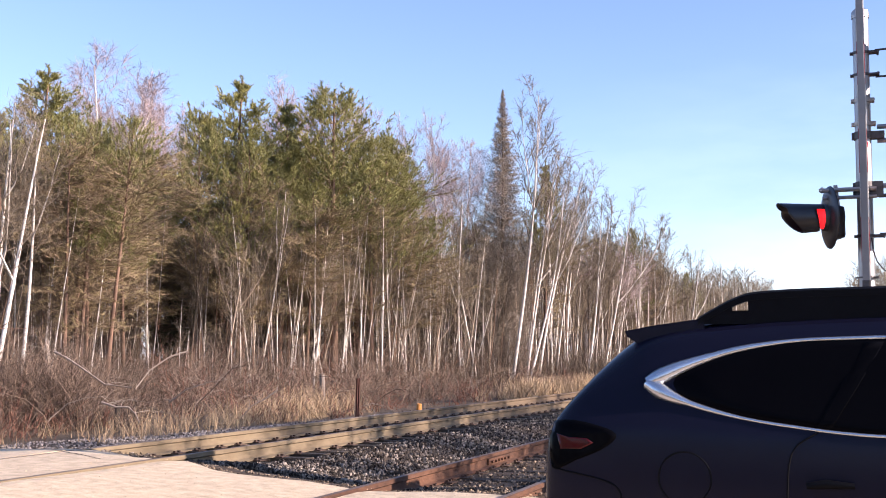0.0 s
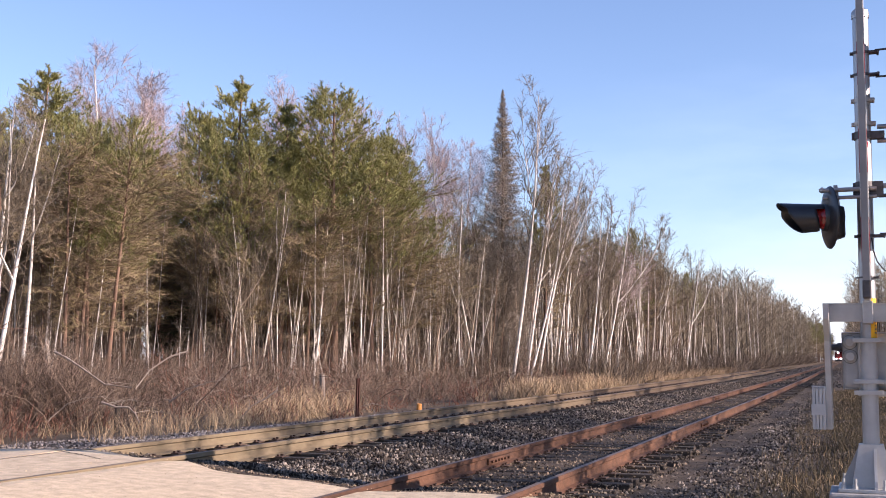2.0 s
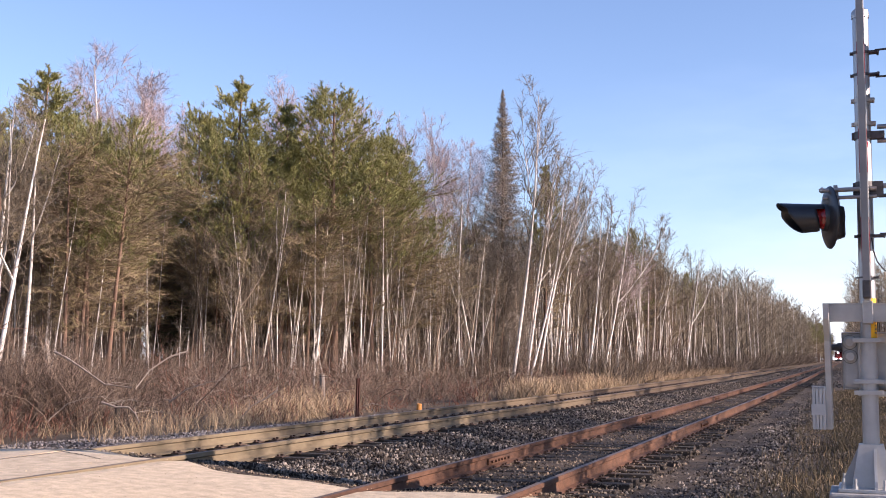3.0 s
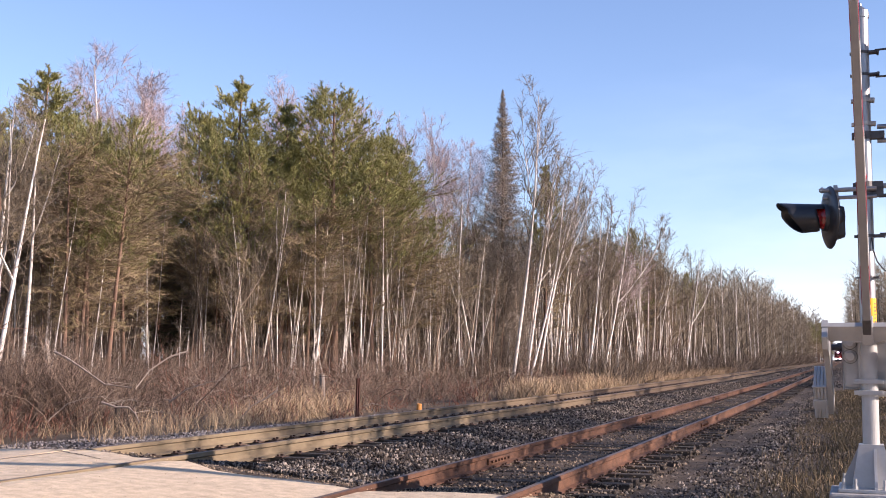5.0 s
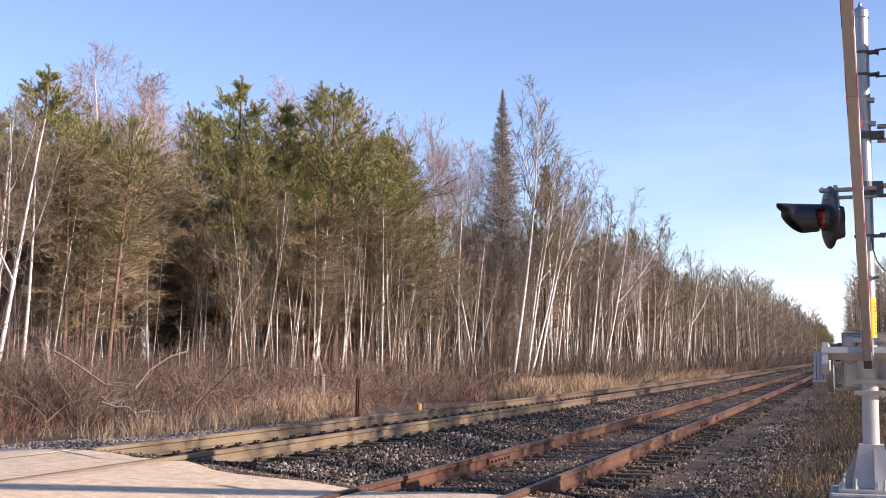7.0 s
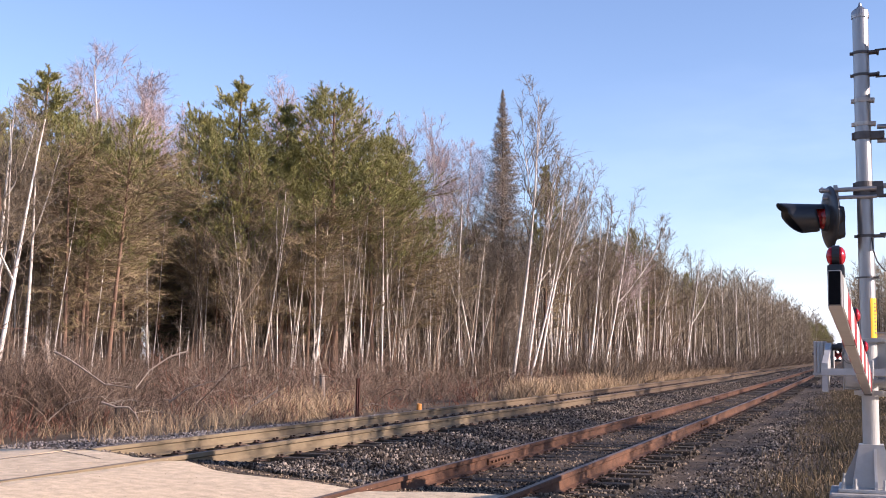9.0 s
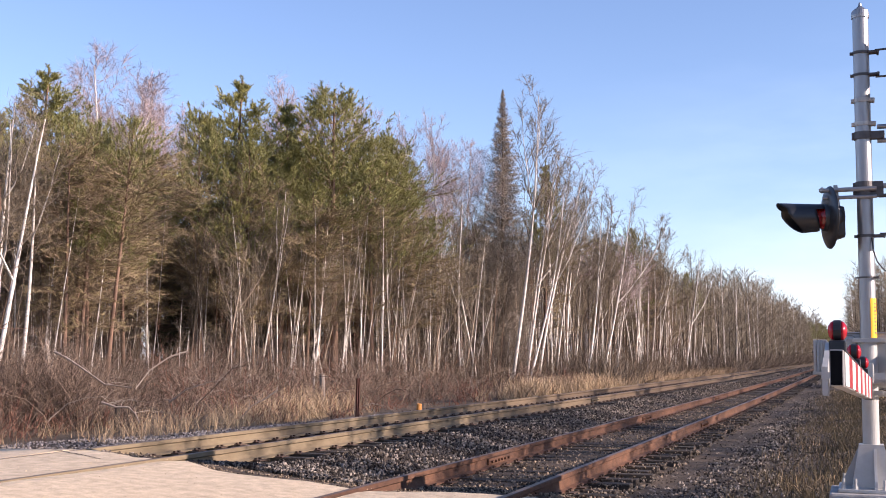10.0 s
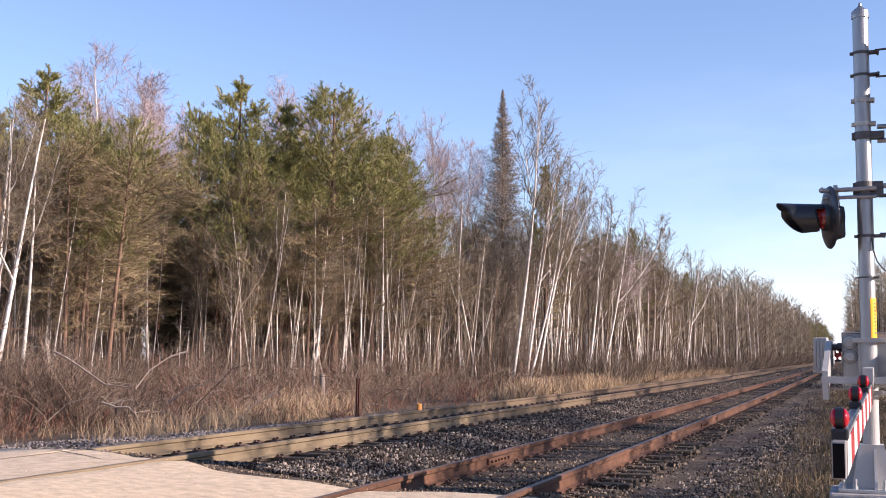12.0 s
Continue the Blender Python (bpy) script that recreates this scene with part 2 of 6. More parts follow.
class Buf:
    """Collects tubes, blades and fine twigs, and turns them into one mesh."""

    def __init__(self, seed=1):
        self.groups, self.twigs, self.blades = {}, [], []
        self.rng = np.random.RandomState(seed)

    def tube(self, pts, radii, n=3, mi=0):
        self.groups.setdefault((len(pts), n), []).append(([tuple(p) for p in pts], radii, mi))

    def twig(self, p, d, w, mi=0):
        self.twigs.append((p[0], p[1], p[2], d[0], d[1], d[2], w, mi))

    def blade(self, p, d, w, mi=0):
        self.blades.append((p[0], p[1], p[2], d[0], d[1], d[2], w, mi))

    def across(self, d):
        """A random unit way square to each row of d."""
        s = np.cross(d, self.rng.normal(size=d.shape))
        return s / (np.linalg.norm(s, axis=1, keepdims=True) + 1e-9)

    def mesh(self, name, mats, smooth=False):
        vs, polys, sizes, mis, base = [], [], [], [], 0
        for (k, n), items in self.groups.items():
            pts = np.array([it[0] for it in items], float)
            rad = np.array([it[1] for it in items], float)
            m = len(items)
            d = np.empty_like(pts)
            d[:, 1:-1] = pts[:, 2:] - pts[:, :-2]
            d[:, 0], d[:, -1] = pts[:, 1] - pts[:, 0], pts[:, -1] - pts[:, -2]
            d /= np.linalg.norm(d, axis=2, keepdims=True) + 1e-9
            ref = np.where(np.abs(d[:, :, 2:3]) > 0.9, np.array([0.97, 0.2, 0.1]), np.array([0.0, 0.0, 1.0]))
            u = np.cross(d, ref)
            u /= np.linalg.norm(u, axis=2, keepdims=True) + 1e-9
            w = np.cross(d, u)
            a = 2 * np.pi * np.arange(n) / n
            ring = pts[:, :, None] + rad[:, :, None, None] * (np.cos(a)[None, None, :, None] * u[:, :, None] + np.sin(a)[None, None, :, None] * w[:, :, None])
            vs.append(ring.reshape(-1, 3))
            kk, ii = np.meshgrid(np.arange(k - 1), np.arange(n), indexing="ij")
            jj = (ii + 1) % n
            quad = np.stack([kk * n + ii, kk * n + jj, (kk + 1) * n + jj, (kk + 1) * n + ii], -1).reshape(-1, 4)
            q = quad[None] + (np.arange(m) * k * n)[:, None, None] + base
            polys.append(q.reshape(-1))
            sizes.append(np.full(m * len(quad), 4))
            mis.append(np.repeat([it[2] for it in items], len(quad)))
            base += m * k * n
        for rows, corners in ((self.twigs, 3), (self.blades, 4)):
            if not rows:
                continue
            r = np.array(rows, float)
            p, d, w = r[:, :3], r[:, 3:6], r[:, 6:7]
            s = self.across(d) * w
            q = [p - s, p + s, p + d] if corners == 3 else [p - s, p + s, p + d + s * 0.3, p + d - s * 0.3]
            vs.append(np.stack(q, 1).reshape(-1, 3))
            polys.append(np.arange(len(r) * corners) + base)
            sizes.append(np.full(len(r), corners))
            mis.append(r[:, 7].astype(int))
            base += len(r) * corners
        v, lp, sz, mi = np.concatenate(vs), np.concatenate(polys), np.concatenate(sizes), np.concatenate(mis)
        me = bpy.data.meshes.new(name)
        me.vertices.add(len(v))
        me.vertices.foreach_set("co", v.astype(np.float32).ravel())
        me.loops.add(len(lp))
        me.loops.foreach_set("vertex_index", lp.astype(np.int32))
        me.polygons.add(len(sz))
        me.polygons.foreach_set("loop_start", np.concatenate([[0], np.cumsum(sz)[:-1]]).astype(np.int32))
        me.polygons.foreach_set("material_index", mi.astype(np.int32))
        if smooth:
            me.polygons.foreach_set("use_smooth", np.ones(len(sz), bool))
        for m in mats:
            me.materials.append(m)
        me.update(calc_edges=True)
        return me

    def build(self, name, mats, parent=None, label="", smooth=False):
        ob = new(name, self.mesh(name, mats, smooth))
        ob.parent = parent
        if label:
            ob["label"] = label
        return ob


# ---------------------------------------------------------------- lie of the land
def bend(y):
    """The line turns slightly to the left."""
    if y < 20:
        return 0.0
    if y < 90:
        return -0.0000643 * (y - 20) ** 2
    return -0.315 - 0.009 * (y - 90)


NEAR_X, FAR_X, FAR_Z, GAUGE = -3.71, -7.65, 0.17, 0.7525
ROAD_Y0 = 1.2


def lerp_table(x, table):
    return float(np.interp(x, [p[0] for p in table], [p[1] for p in table]))


def road_z(x):
    return lerp_table(x, [(-30, -0.25), (-14, -0.05), (-8.6, FAR_Z), (-6.7, FAR_Z - 0.02), (-4.6, -0.03), (-2.8, -0.04), (0.5, -0.12), (30, -0.25)])


def road_edge(x):
    """Where the pavement breaks off beside the tracks."""
    return lerp_table(x, [(-40, 11.9), (-10.1, 11.43), (-8.4, 11.05), (-7.4, 10.55), (-6.7, 10.36), (-6.2, 10.1), (-5.8, 9.95), (-5.1, 10.15), (-4.5, 10.0), (-4.1, 10.02),
                          (-3.7, 10.22), (-2.9, 10.2), (-2.3, 9.9), (40, 9.7)])


def land_z(x, y):
    u = x - bend(y)
    z = lerp_table(u, [(-60, -0.45), (-16, -0.42), (-12.6, -0.32), (-10.0, -0.08), (-9.2, -0.06), (-6.2, -0.05), (-5.2, -0.19), (-2.9, -0.195), (-2.6, -0.245),
                       (-2.1, -0.30), (-1.3, -0.235), (-0.6, -0.29), (0.2, -0.22), (2.5, -0.25), (6, -0.55), (60, -0.6)])
    k = min(1.0, max(0.0, (y - road_edge(x) - 0.25 - 0.2 * noise.noise((x * 0.5, 1.7, 0))) / 1.3))
    if y < ROAD_Y0 + 0.3:
        k = min(1.0, max(0.0, (ROAD_Y0 - y) / 0.5))
    return z * k + (road_z(x) - 0.055) * (1 - k) if abs(x) < 45 else z


def ground_z(x, y):
    """The land with its small bumps."""
    z = land_z(x, y)
    if abs(x) < 60 and road_edge(x) + 0.3 < y < 120:
        u = x - bend(y)
        z += (0.10 if u < -15.5 or u > 0.5 else 0.03) * noise.noise((x * 0.6, y * 0.6, 0)) + 0.02 * noise.noise((x * 2.5, y * 2.5, 5))
    return z


def gravel_edge(y):
    """How far the ballast shoulder reaches from the line; it widens towards the road."""
    return lerp_table(y, [(10, -15.6), (16, -14.9), (19, -14.3), (20.5, -13.4), (23, -12.9), (25, -11.7), (30, -11.6), (40, -11.1)])


def stretch_out(lo, hi, step, far):
    vals = list(np.arange(lo, hi, step))
    d = step
    a = hi
    while a < far:
        vals.append(a)
        d *= 1.3
        a += d
    vals.append(far)
    d, a = step, lo
    low = []
    while a > -far:
        d *= 1.3
        a -= d
        low.append(a)
    low.append(-far)
    return sorted(set(low + vals))


def build_ground():
    xs, ys = stretch_out(-34, 10, 0.36, 3000), stretch_out(0, 56, 0.36, 3000)
    verts = []
    for y in ys:
        for x in xs:
            z = ground_z(x, y)
            verts.append((x, y, z))
    nx = len(xs)
    faces, idx = [], []
    for j in range(len(ys) - 1):
        for i in range(nx - 1):
            faces.append((j * nx + i, j * nx + i + 1, (j + 1) * nx + i + 1, (j + 1) * nx + i))
            u = (xs[i] + xs[i + 1]) / 2 - bend((ys[j] + ys[j + 1]) / 2)
            idx.append(1 if gravel_edge((ys[j] + ys[j + 1]) / 2) < u < -0.6 else 0)
    ob = mesh_ob("ground", verts, faces, None, mats=[M_GROUND, M_BED], index=idx, smooth=True)
    tagged(ob, "brown leaf-strewn ground with a dark cinder track bed", "ground", kind="structure")


build_ground()


def build_road():
    """Worn pavement over the crossing, laid in strips between the rail heads."""
    rnd = random.Random(4)
    strips = [(-40.0, FAR_X - GAUGE - 0.05), (FAR_X - GAUGE + 0.06, FAR_X + GAUGE - 0.06), (FAR_X + GAUGE + 0.05, NEAR_X - GAUGE - 0.05),
              (NEAR_X - GAUGE + 0.06, NEAR_X + GAUGE - 0.06), (NEAR_X + GAUGE + 0.05, 40.0)]
    for a, b in strips:
        n = max(8, int((b - a) / 0.16)) if b < 30 and a > -30 else max(3, int((b - a) / 0.3))
        xs = [a + (b - a) * i / n for i in range(n + 1)]
        verts, faces = [], []
        for j in range(27):
            for x in xs:
                y = yy = ROAD_Y0 + (road_edge(x) - ROAD_Y0) * j / 26
                if j == 26:
                    yy = y + 0.10 * noise.noise((x * 2.2, 9.0, 0)) + 0.05 * noise.noise((x * 9, 4.0, 0))
                verts.append((x, yy, road_z(x) + 0.012 * noise.noise((x * 0.8, y * 0.8, 2)) - (0.02 if j == 26 else 0)))
        m = len(xs)
        top = len(verts)
        for j in range(26):
            for i in range(m - 1):
                faces.append((j * m + i, j * m + i + 1, (j + 1) * m + i + 1, (j + 1) * m + i))
        rim = [i for i in range(m)] + [j * m + m - 1 for j in range(1, 27)] + [26 * m + i for i in range(m - 2, -1, -1)] + [j * m for j in range(25, 0, -1)]
        for k in rim:
            x, y, z = verts[k]
            verts.append((x, y, z - 0.14))
        for q in range(len(rim)):
            r = (q + 1) % len(rim)
            faces.append((rim[q], top + q, top + r, rim[r]))
        ob = mesh_ob("road", verts, faces, M_ROAD)
        tagged(ob, "sun-bleached worn asphalt road over the level crossing", "road", kind="structure")


build_road()


def build_cracks():
    """Thin dark cracks that run through the pavement."""
    rnd = random.Random(41)
    for line in ([(-8.66, 10.65), (-8.24, 10.41), (-7.88, 10.23), (-7.45, 9.96)],):
        verts, faces = [], []
        for (xa, ya), (xb, yb) in zip(line, line[1:]):
            for k in range(9):
                t = k / 9
                x, y = xa + (xb - xa) * t, ya + (yb - ya) * t + rnd.uniform(-0.02, 0.02)
                w = rnd.uniform(0.006, 0.016)
                for q in (-w, w):
                    verts.append((x, y + q, road_z(x) + 0.012 * noise.noise((x * 0.8, y * 0.8, 2)) + 0.004))
        for k in range(len(verts) // 2 - 1):
            faces.append((2 * k, 2 * k + 2, 2 * k + 3, 2 * k + 1))
        tagged(mesh_ob("road_crack", verts, faces, M_BED), "thin dark crack in the worn asphalt", "crack", kind="structure")


build_cracks()

# ---------------------------------------------------------------- tracks
RAIL_PROFILE = [(-0.07, -0.18), (0.07, -0.18), (0.07, -0.168), (0.014, -0.145), (0.009, -0.06), (0.035, -0.045), (0.036, -0.006), (0.028, 0),
                (-0.028, 0), (-0.036, -0.006), (-0.035, -0.045), (-0.009, -0.06), (-0.014, -0.145), (-0.07, -0.168)]


def build_rail(x0, z0, side_mat, track):
    ys = list(np.arange(-40, 120, 2.0)) + list(np.arange(120, 900, 20.0))
    verts, faces, idx = [], [], []
    n = len(RAIL_PROFILE)
    for y in ys:
        for px, pz in RAIL_PROFILE:
            verts.append((x0 + px + bend(y), y, z0 + pz))
    for k in range(len(ys) - 1):
        for i in range(n):
            j = (i + 1) % n
            faces.append((k * n + i, k * n + j, (k + 1) * n + j, (k + 1) * n + i))
            idx.append(1 if i in (7,) else 0)
    return mesh_ob("rail", verts, faces, None, track, mats=[side_mat, M_RAILTOP], index=idx)


def build_joint_bar(x0, y, z0, side_mat, track):
    bm = bmesh.new()
    for s in (-1, 1):
        box(bm, (s * 0.026 - 0.014, -0.46, -0.135), (s * 0.026 + 0.014, 0.46, -0.058), 0.006)
        for q in (-0.36, -0.2, -0.06, 0.06, 0.2, 0.36):
            rod(bm, (s * 0.03, q, -0.098), (s * 0.066, q, -0.098), 0.018, n=6)
    ob = part("joint_bar", bm, side_mat, track, "bolted rusty rail joint bar")
    ob.matrix_basis = pose(x0 + bend(y), y, z0)


def build_track(cx, z0, side_mat, label, joints, seed):
    rnd = random.Random(seed)
    track = tagged(new("railway_track"), label, "railway track", kind="structure")
    rails = [build_rail(cx + s * GAUGE, z0, side_mat, track) for s in (-1, 1)]
    for s, y in joints:
        build_joint_bar(cx + s * GAUGE, y, z0, side_mat, track)
    bm = bmesh.new()
    box(bm, (-1.3, -0.11, -0.17), (1.3, 0.11, 0), 0.012)
    first = part("tie", bm, M_TIE, track)
    bm = bmesh.new()
    box(bm, (-0.17, -0.09, 0), (0.17, 0.09, 0.014))
    for sx in (-0.095, 0.095):
        for sy in (-0.05, 0.05):
            box(bm, (sx - 0.018, sy - 0.014, 0.01), (sx + 0.016, sy + 0.013, 0.036))
    plate = part("tie_plate", bm, M_PLATE, track)
    y, k, anchor = road_edge(cx) + 0.35, 0, None
    while y < 128:
        x = cx + bend(y) + rnd.uniform(-0.07, 0.07)
        m = pose(x, y, z0 - 0.183 + rnd.uniform(-0.012, 0.004), rnd.uniform(-1, 1), rnd.uniform(-0.6, 0.6), rnd.uniform(-1.6, 1.6))
        if k == 0:
            first.matrix_basis = m
        else:
            shared("tie", first, track, m)
        for s in (-1, 1):
            pm = pose(cx + s * GAUGE + bend(y), y, z0 - 0.184)
            if k == 0 and s == -1:
                plate.matrix_basis = pm
            elif y < 60:
                shared("tie_plate", plate, track, pm)
            if z0 == 0.0 and y < 34:
                am = pose(cx + s * GAUGE + bend(y), y + 0.14, z0 - 0.183, 0, 0, rnd.uniform(-6, 6))
                if anchor is None:
                    bm = bmesh.new()
                    box(bm, (-0.085, -0.016, -0.03), (0.085, 0.016, 0.012), 0.004)
                    for q in (-0.085, 0.085):
                        box(bm, (q - 0.014, -0.02, -0.035), (q + 0.014, 0.02, 0.036), 0.005)
                    anchor = part("rail_anchor", bm, M_RUST, track)
                    anchor.matrix_basis = am
                else:
                    shared("rail_anchor", anchor, track, am)
        y += 0.53 + rnd.uniform(-0.04, 0.04)
        k += 1
    return track


build_track(NEAR_X, 0.0, M_RUST, "rust-brown jointed railway track on dark sunken ties", [(1, 23.2), (1, 38.5), (-1, 14.2), (-1, 25.2), (-1, 38.7)], 11)
build_track(FAR_X, FAR_Z, M_TANRAIL, "tan dusty railway track on fresh grey ballast", [(1, 31.0), (-1, 62.0), (1, 70.0)], 12)


def scatter_stones(name, label, count, spots, size, seed, material=None):
    """Crushed stones joined into one heap; spots gives x, y and the lift over the land for each."""
    rnd = random.Random(seed)
    ico = [(0, 0, 1), (0.89, 0, 0.45), (0.28, 0.85, 0.45), (-0.72, 0.53, 0.45), (-0.72, -0.53, 0.45), (0.28, -0.85, 0.45), (0, 0, -0.7)]
    tri = [(0, 1, 2), (0, 2, 3), (0, 3, 4), (0, 4, 5), (0, 5, 1), (6, 2, 1), (6, 3, 2), (6, 4, 3), (6, 5, 4), (6, 1, 5)]
    verts, faces = [], []
    for _ in range(count):
        x, y, z = spots(rnd)
        r = size * rnd.uniform(0.55, 1.35)
        rot = Euler((rnd.uniform(0, 6.3), rnd.uniform(0, 6.3), rnd.uniform(0, 6.3))).to_matrix()
        sx, sy, sz = r * rnd.uniform(0.8, 1.3), r * rnd.uniform(0.7, 1.1), r * rnd.uniform(0.5, 0.9)
        b = len(verts)
        for p in ico:
            q = rot @ Vector((p[0] * sx * rnd.uniform(0.75, 1.2), p[1] * sy * rnd.uniform(0.75, 1.2), p[2] * sz))
            verts.append((x + q.x, y + q.y, z + q.z))
        faces += [(b + i, b + j, b + k) for i, j, k in tri]
    ob = mesh_ob(name, verts, faces, material or M_STONE)
    return tagged(ob, label, "ballast", kind="stuff")


def near_y(rnd, lo, hi, power=2.0):
    return lo + (hi - lo) * rnd.random() ** power


def between(rnd):
    y = near_y(rnd, 10.75, 75, 2.2)
    u = rnd.uniform(-6.55, -4.85)
    return u + bend(y), y, ground_z(u + bend(y), y) + 0.02 * (1 - abs(u + 5.7) / 0.9) + rnd.uniform(0, 0.03)


def far_bed(rnd):
    y = near_y(rnd, 10.7, 75, 2.0)
    u = rnd.uniform(-10.6 if rnd.random() < 0.6 else gravel_edge(y), -6.4)
    lift = -0.02 if abs(u - FAR_X) < 0.62 else 0.01
    return u + bend(y), y, ground_z(u + bend(y), y) + lift


def track_fill(rnd):
    y = near_y(rnd, 10.7, 45, 1.8)
    u = NEAR_X + rnd.uniform(-0.72, 0.72) if rnd.random() < 0.6 else NEAR_X + rnd.choice((-1, 1)) * rnd.uniform(0.8, 1.5)
    return u + bend(y), y, max(ground_z(u + bend(y), y), -0.192) + rnd.uniform(-0.004, 0.012)


def edge_fill(rnd):
    x = rnd.uniform(-11, 1.5)
    y = road_edge(x) - 0.12 + 1.5 * rnd.random() ** 1.5
    return x, y, ground_z(x, y) + 0.004


def distant_bed(rnd):
    y = near_y(rnd, 60, 210, 1.4)
    u = rnd.uniform(-10.4, -0.6)
    return u + bend(y), y, ground_z(u + bend(y), y) + 0.01


def right_bed(rnd):
    y = near_y(rnd, 11.0, 55, 1.8)
    u = rnd.gauss(-1.3, 0.8)
    if u < -2.25 and rnd.random() < 0.6:
        u += 1.2
    return u + bend(y), y, ground_z(u + bend(y), y) + 0.005


scatter_stones("ballast", "brown-grey crushed-stone ballast heaped between the two tracks", 22000, between, 0.0215, 21)
scatter_stones("ballast", "grey ballast along the farther track and its shoulder", 11000, far_bed, 0.026, 22)
scatter_stones("ballast", "coarse ballast along the distant tracks", 5000, distant_bed, 0.055, 29)
scatter_stones("ballast", "scattered ballast stones beside the rusty track", 11000, right_bed, 0.022, 23)
scatter_stones("ballast", "small brown stones filling the bed of the rusty track", 9000, track_fill, 0.017, 26, M_GRIT)
scatter_stones("gravel", "fine brown grit along the broken edge of the road", 9500, edge_fill, 0.011, 27, M_GRIT)


def shoulder(rnd):
    y = near_y(rnd, 10.9, 27, 1.3)
    u = rnd.uniform(gravel_edge(y), -8.9)
    return u, y, ground_z(u, y) + 0.004


def road_grit(rnd):
    x = rnd.uniform(-13, 0.3)
    y = road_edge(x) - 0.02 - 6.0 * rnd.random() ** 1.6
    return x, y, road_z(x) + 0.004


scatter_stones("gravel", "pale grey gravel spread on the shoulder by the road", 12000, shoulder, 0.024, 24, M_PALESTONE)
scatter_stones("grit", "loose pale grit on the worn asphalt", 1600, road_grit, 0.0055, 25, M_ROAD)


# ---------------------------------------------------------------- trees
def toward(az, el):
    c = math.cos(el)
    return Vector((math.cos(az) * c, math.sin(az) * c, math.sin(el)))


def curve_pts(p, az, el, length, rise, n, rnd, wob=0.06):
    """A branch's points: it starts at p and bends upward by rise radians."""
    pts = [Vector(p)]
    s = length / n
    for k in range(n):
        d = toward(az + rnd.uniform(-4, 4) * wob, el + rise * k / max(1, n - 1))
        w = wob * s * 2
        pts.append(pts[-1] + d * s + Vector((rnd.uniform(-w, w), rnd.uniform(-w, w), rnd.uniform(-w, w))))
    return pts


def trunk_pts(h, lean, crook, rnd, n=10):
    pts = []
    ph, ph2 = rnd.uniform(0, 6), rnd.uniform(0, 6)
    for k in range(n + 1):
        t = k / n
        pts.append(Vector((lean * h * t ** 1.3 + crook * math.sin(3 * t + ph) - crook * math.sin(ph),
                           crook * math.sin(2.6 * t + ph2) - crook * math.sin(ph2), h * t - 0.15 * (1 - t))))
    return pts


def along(pts, t):
    x = t * (len(pts) - 1)
    k = min(int(x), len(pts) - 2)
    return pts[k].lerp(pts[k + 1], x - k)


def spray(buf, pts, n, length, w, rnd, spread=0.5, lift=0.1, mi=0):
    """Fine twigs that follow the way of their branch."""
    d0 = (Vector(pts[-1]) - Vector(pts[0])).normalized()
    for _ in range(n):
        d = d0 + Vector((rnd.gauss(0, spread), rnd.gauss(0, spread), rnd.gauss(lift, spread * 0.8)))
        buf.twig(along(pts, rnd.uniform(0.1, 1.0)), d.normalized() * length * rnd.uniform(0.4, 1.0), w, mi)


def offshoot(pts, q, length, rnd, spread=0.5, lift=0.15):
    """A side branch that leaves pts at q, and the way it takes."""
    d = (pts[-1] - pts[0]).normalized() + Vector((rnd.gauss(0, spread), rnd.gauss(0, spread), rnd.gauss(lift, spread * 0.6)))
    p = along(pts, q)
    return [p, p + d.normalized() * length]


def make_bare_tree(h, r, seed, start=0.45, limbs=24, reach=0.22, el=(0.6, 1.1), lean=0.0, crook=0.12, forks=0, sub=6, fine=12, tw=1.0):
    """Trunk with limbs, and the twigs, of one leafless tree."""
    rnd = random.Random(seed)
    tb, cb = Buf(seed), Buf(seed)
    tp = trunk_pts(h, lean, crook, rnd)
    tb.tube(tp, [r * (1 - 0.92 * k / 10) ** 0.85 + 0.005 for k in range(11)], 7)
    axes = [(tp, start, 1.0)]
    for _ in range(forks):
        t = rnd.uniform(0.40, 0.70)
        fp = curve_pts(along(tp, t), rnd.uniform(0, 6.28), 1.0, h * (0.95 - t), 0.35, 5, rnd, 0.03)
        rr = r * (1 - t) * 0.8
        tb.tube(fp, [rr * (1 - 0.85 * k / 5) + 0.005 for k in range(6)], 5)
        axes.append((fp, 0.15, 0.6))
    for ax, st, share in axes:
        n = int(limbs * share)
        for i in range(n):
            t = st + (0.99 - st) * ((i + rnd.random()) / n)
            length = h * reach * (1.0 - (t - st) / (1 - st) * 0.62) * rnd.uniform(0.55, 1.25)
            az = rnd.uniform(0, 6.28)
            lp = curve_pts(along(ax, t), az, rnd.uniform(*el) + 0.3 * t * t, length, 0.3, 3, rnd)
            lr = max(0.009, r * 0.30 * (1.1 - t))
            tb.tube(lp, [lr, lr * 0.8, lr * 0.5, 0.004], 4, 1)
            for _ in range(sub):
                q = rnd.uniform(0.2, 1.0)
                sp = offshoot(lp, q, length * rnd.uniform(0.3, 0.6) * (1.2 - 0.5 * q), rnd, 0.6)
                cb.tube(sp, [0.0085 * tw, 0.004 * tw], 3)
                spray(cb, sp, fine, (sp[1] - sp[0]).length * 0.55 + 0.16, 0.0060 * tw, rnd, 0.8)
    return tb, cb


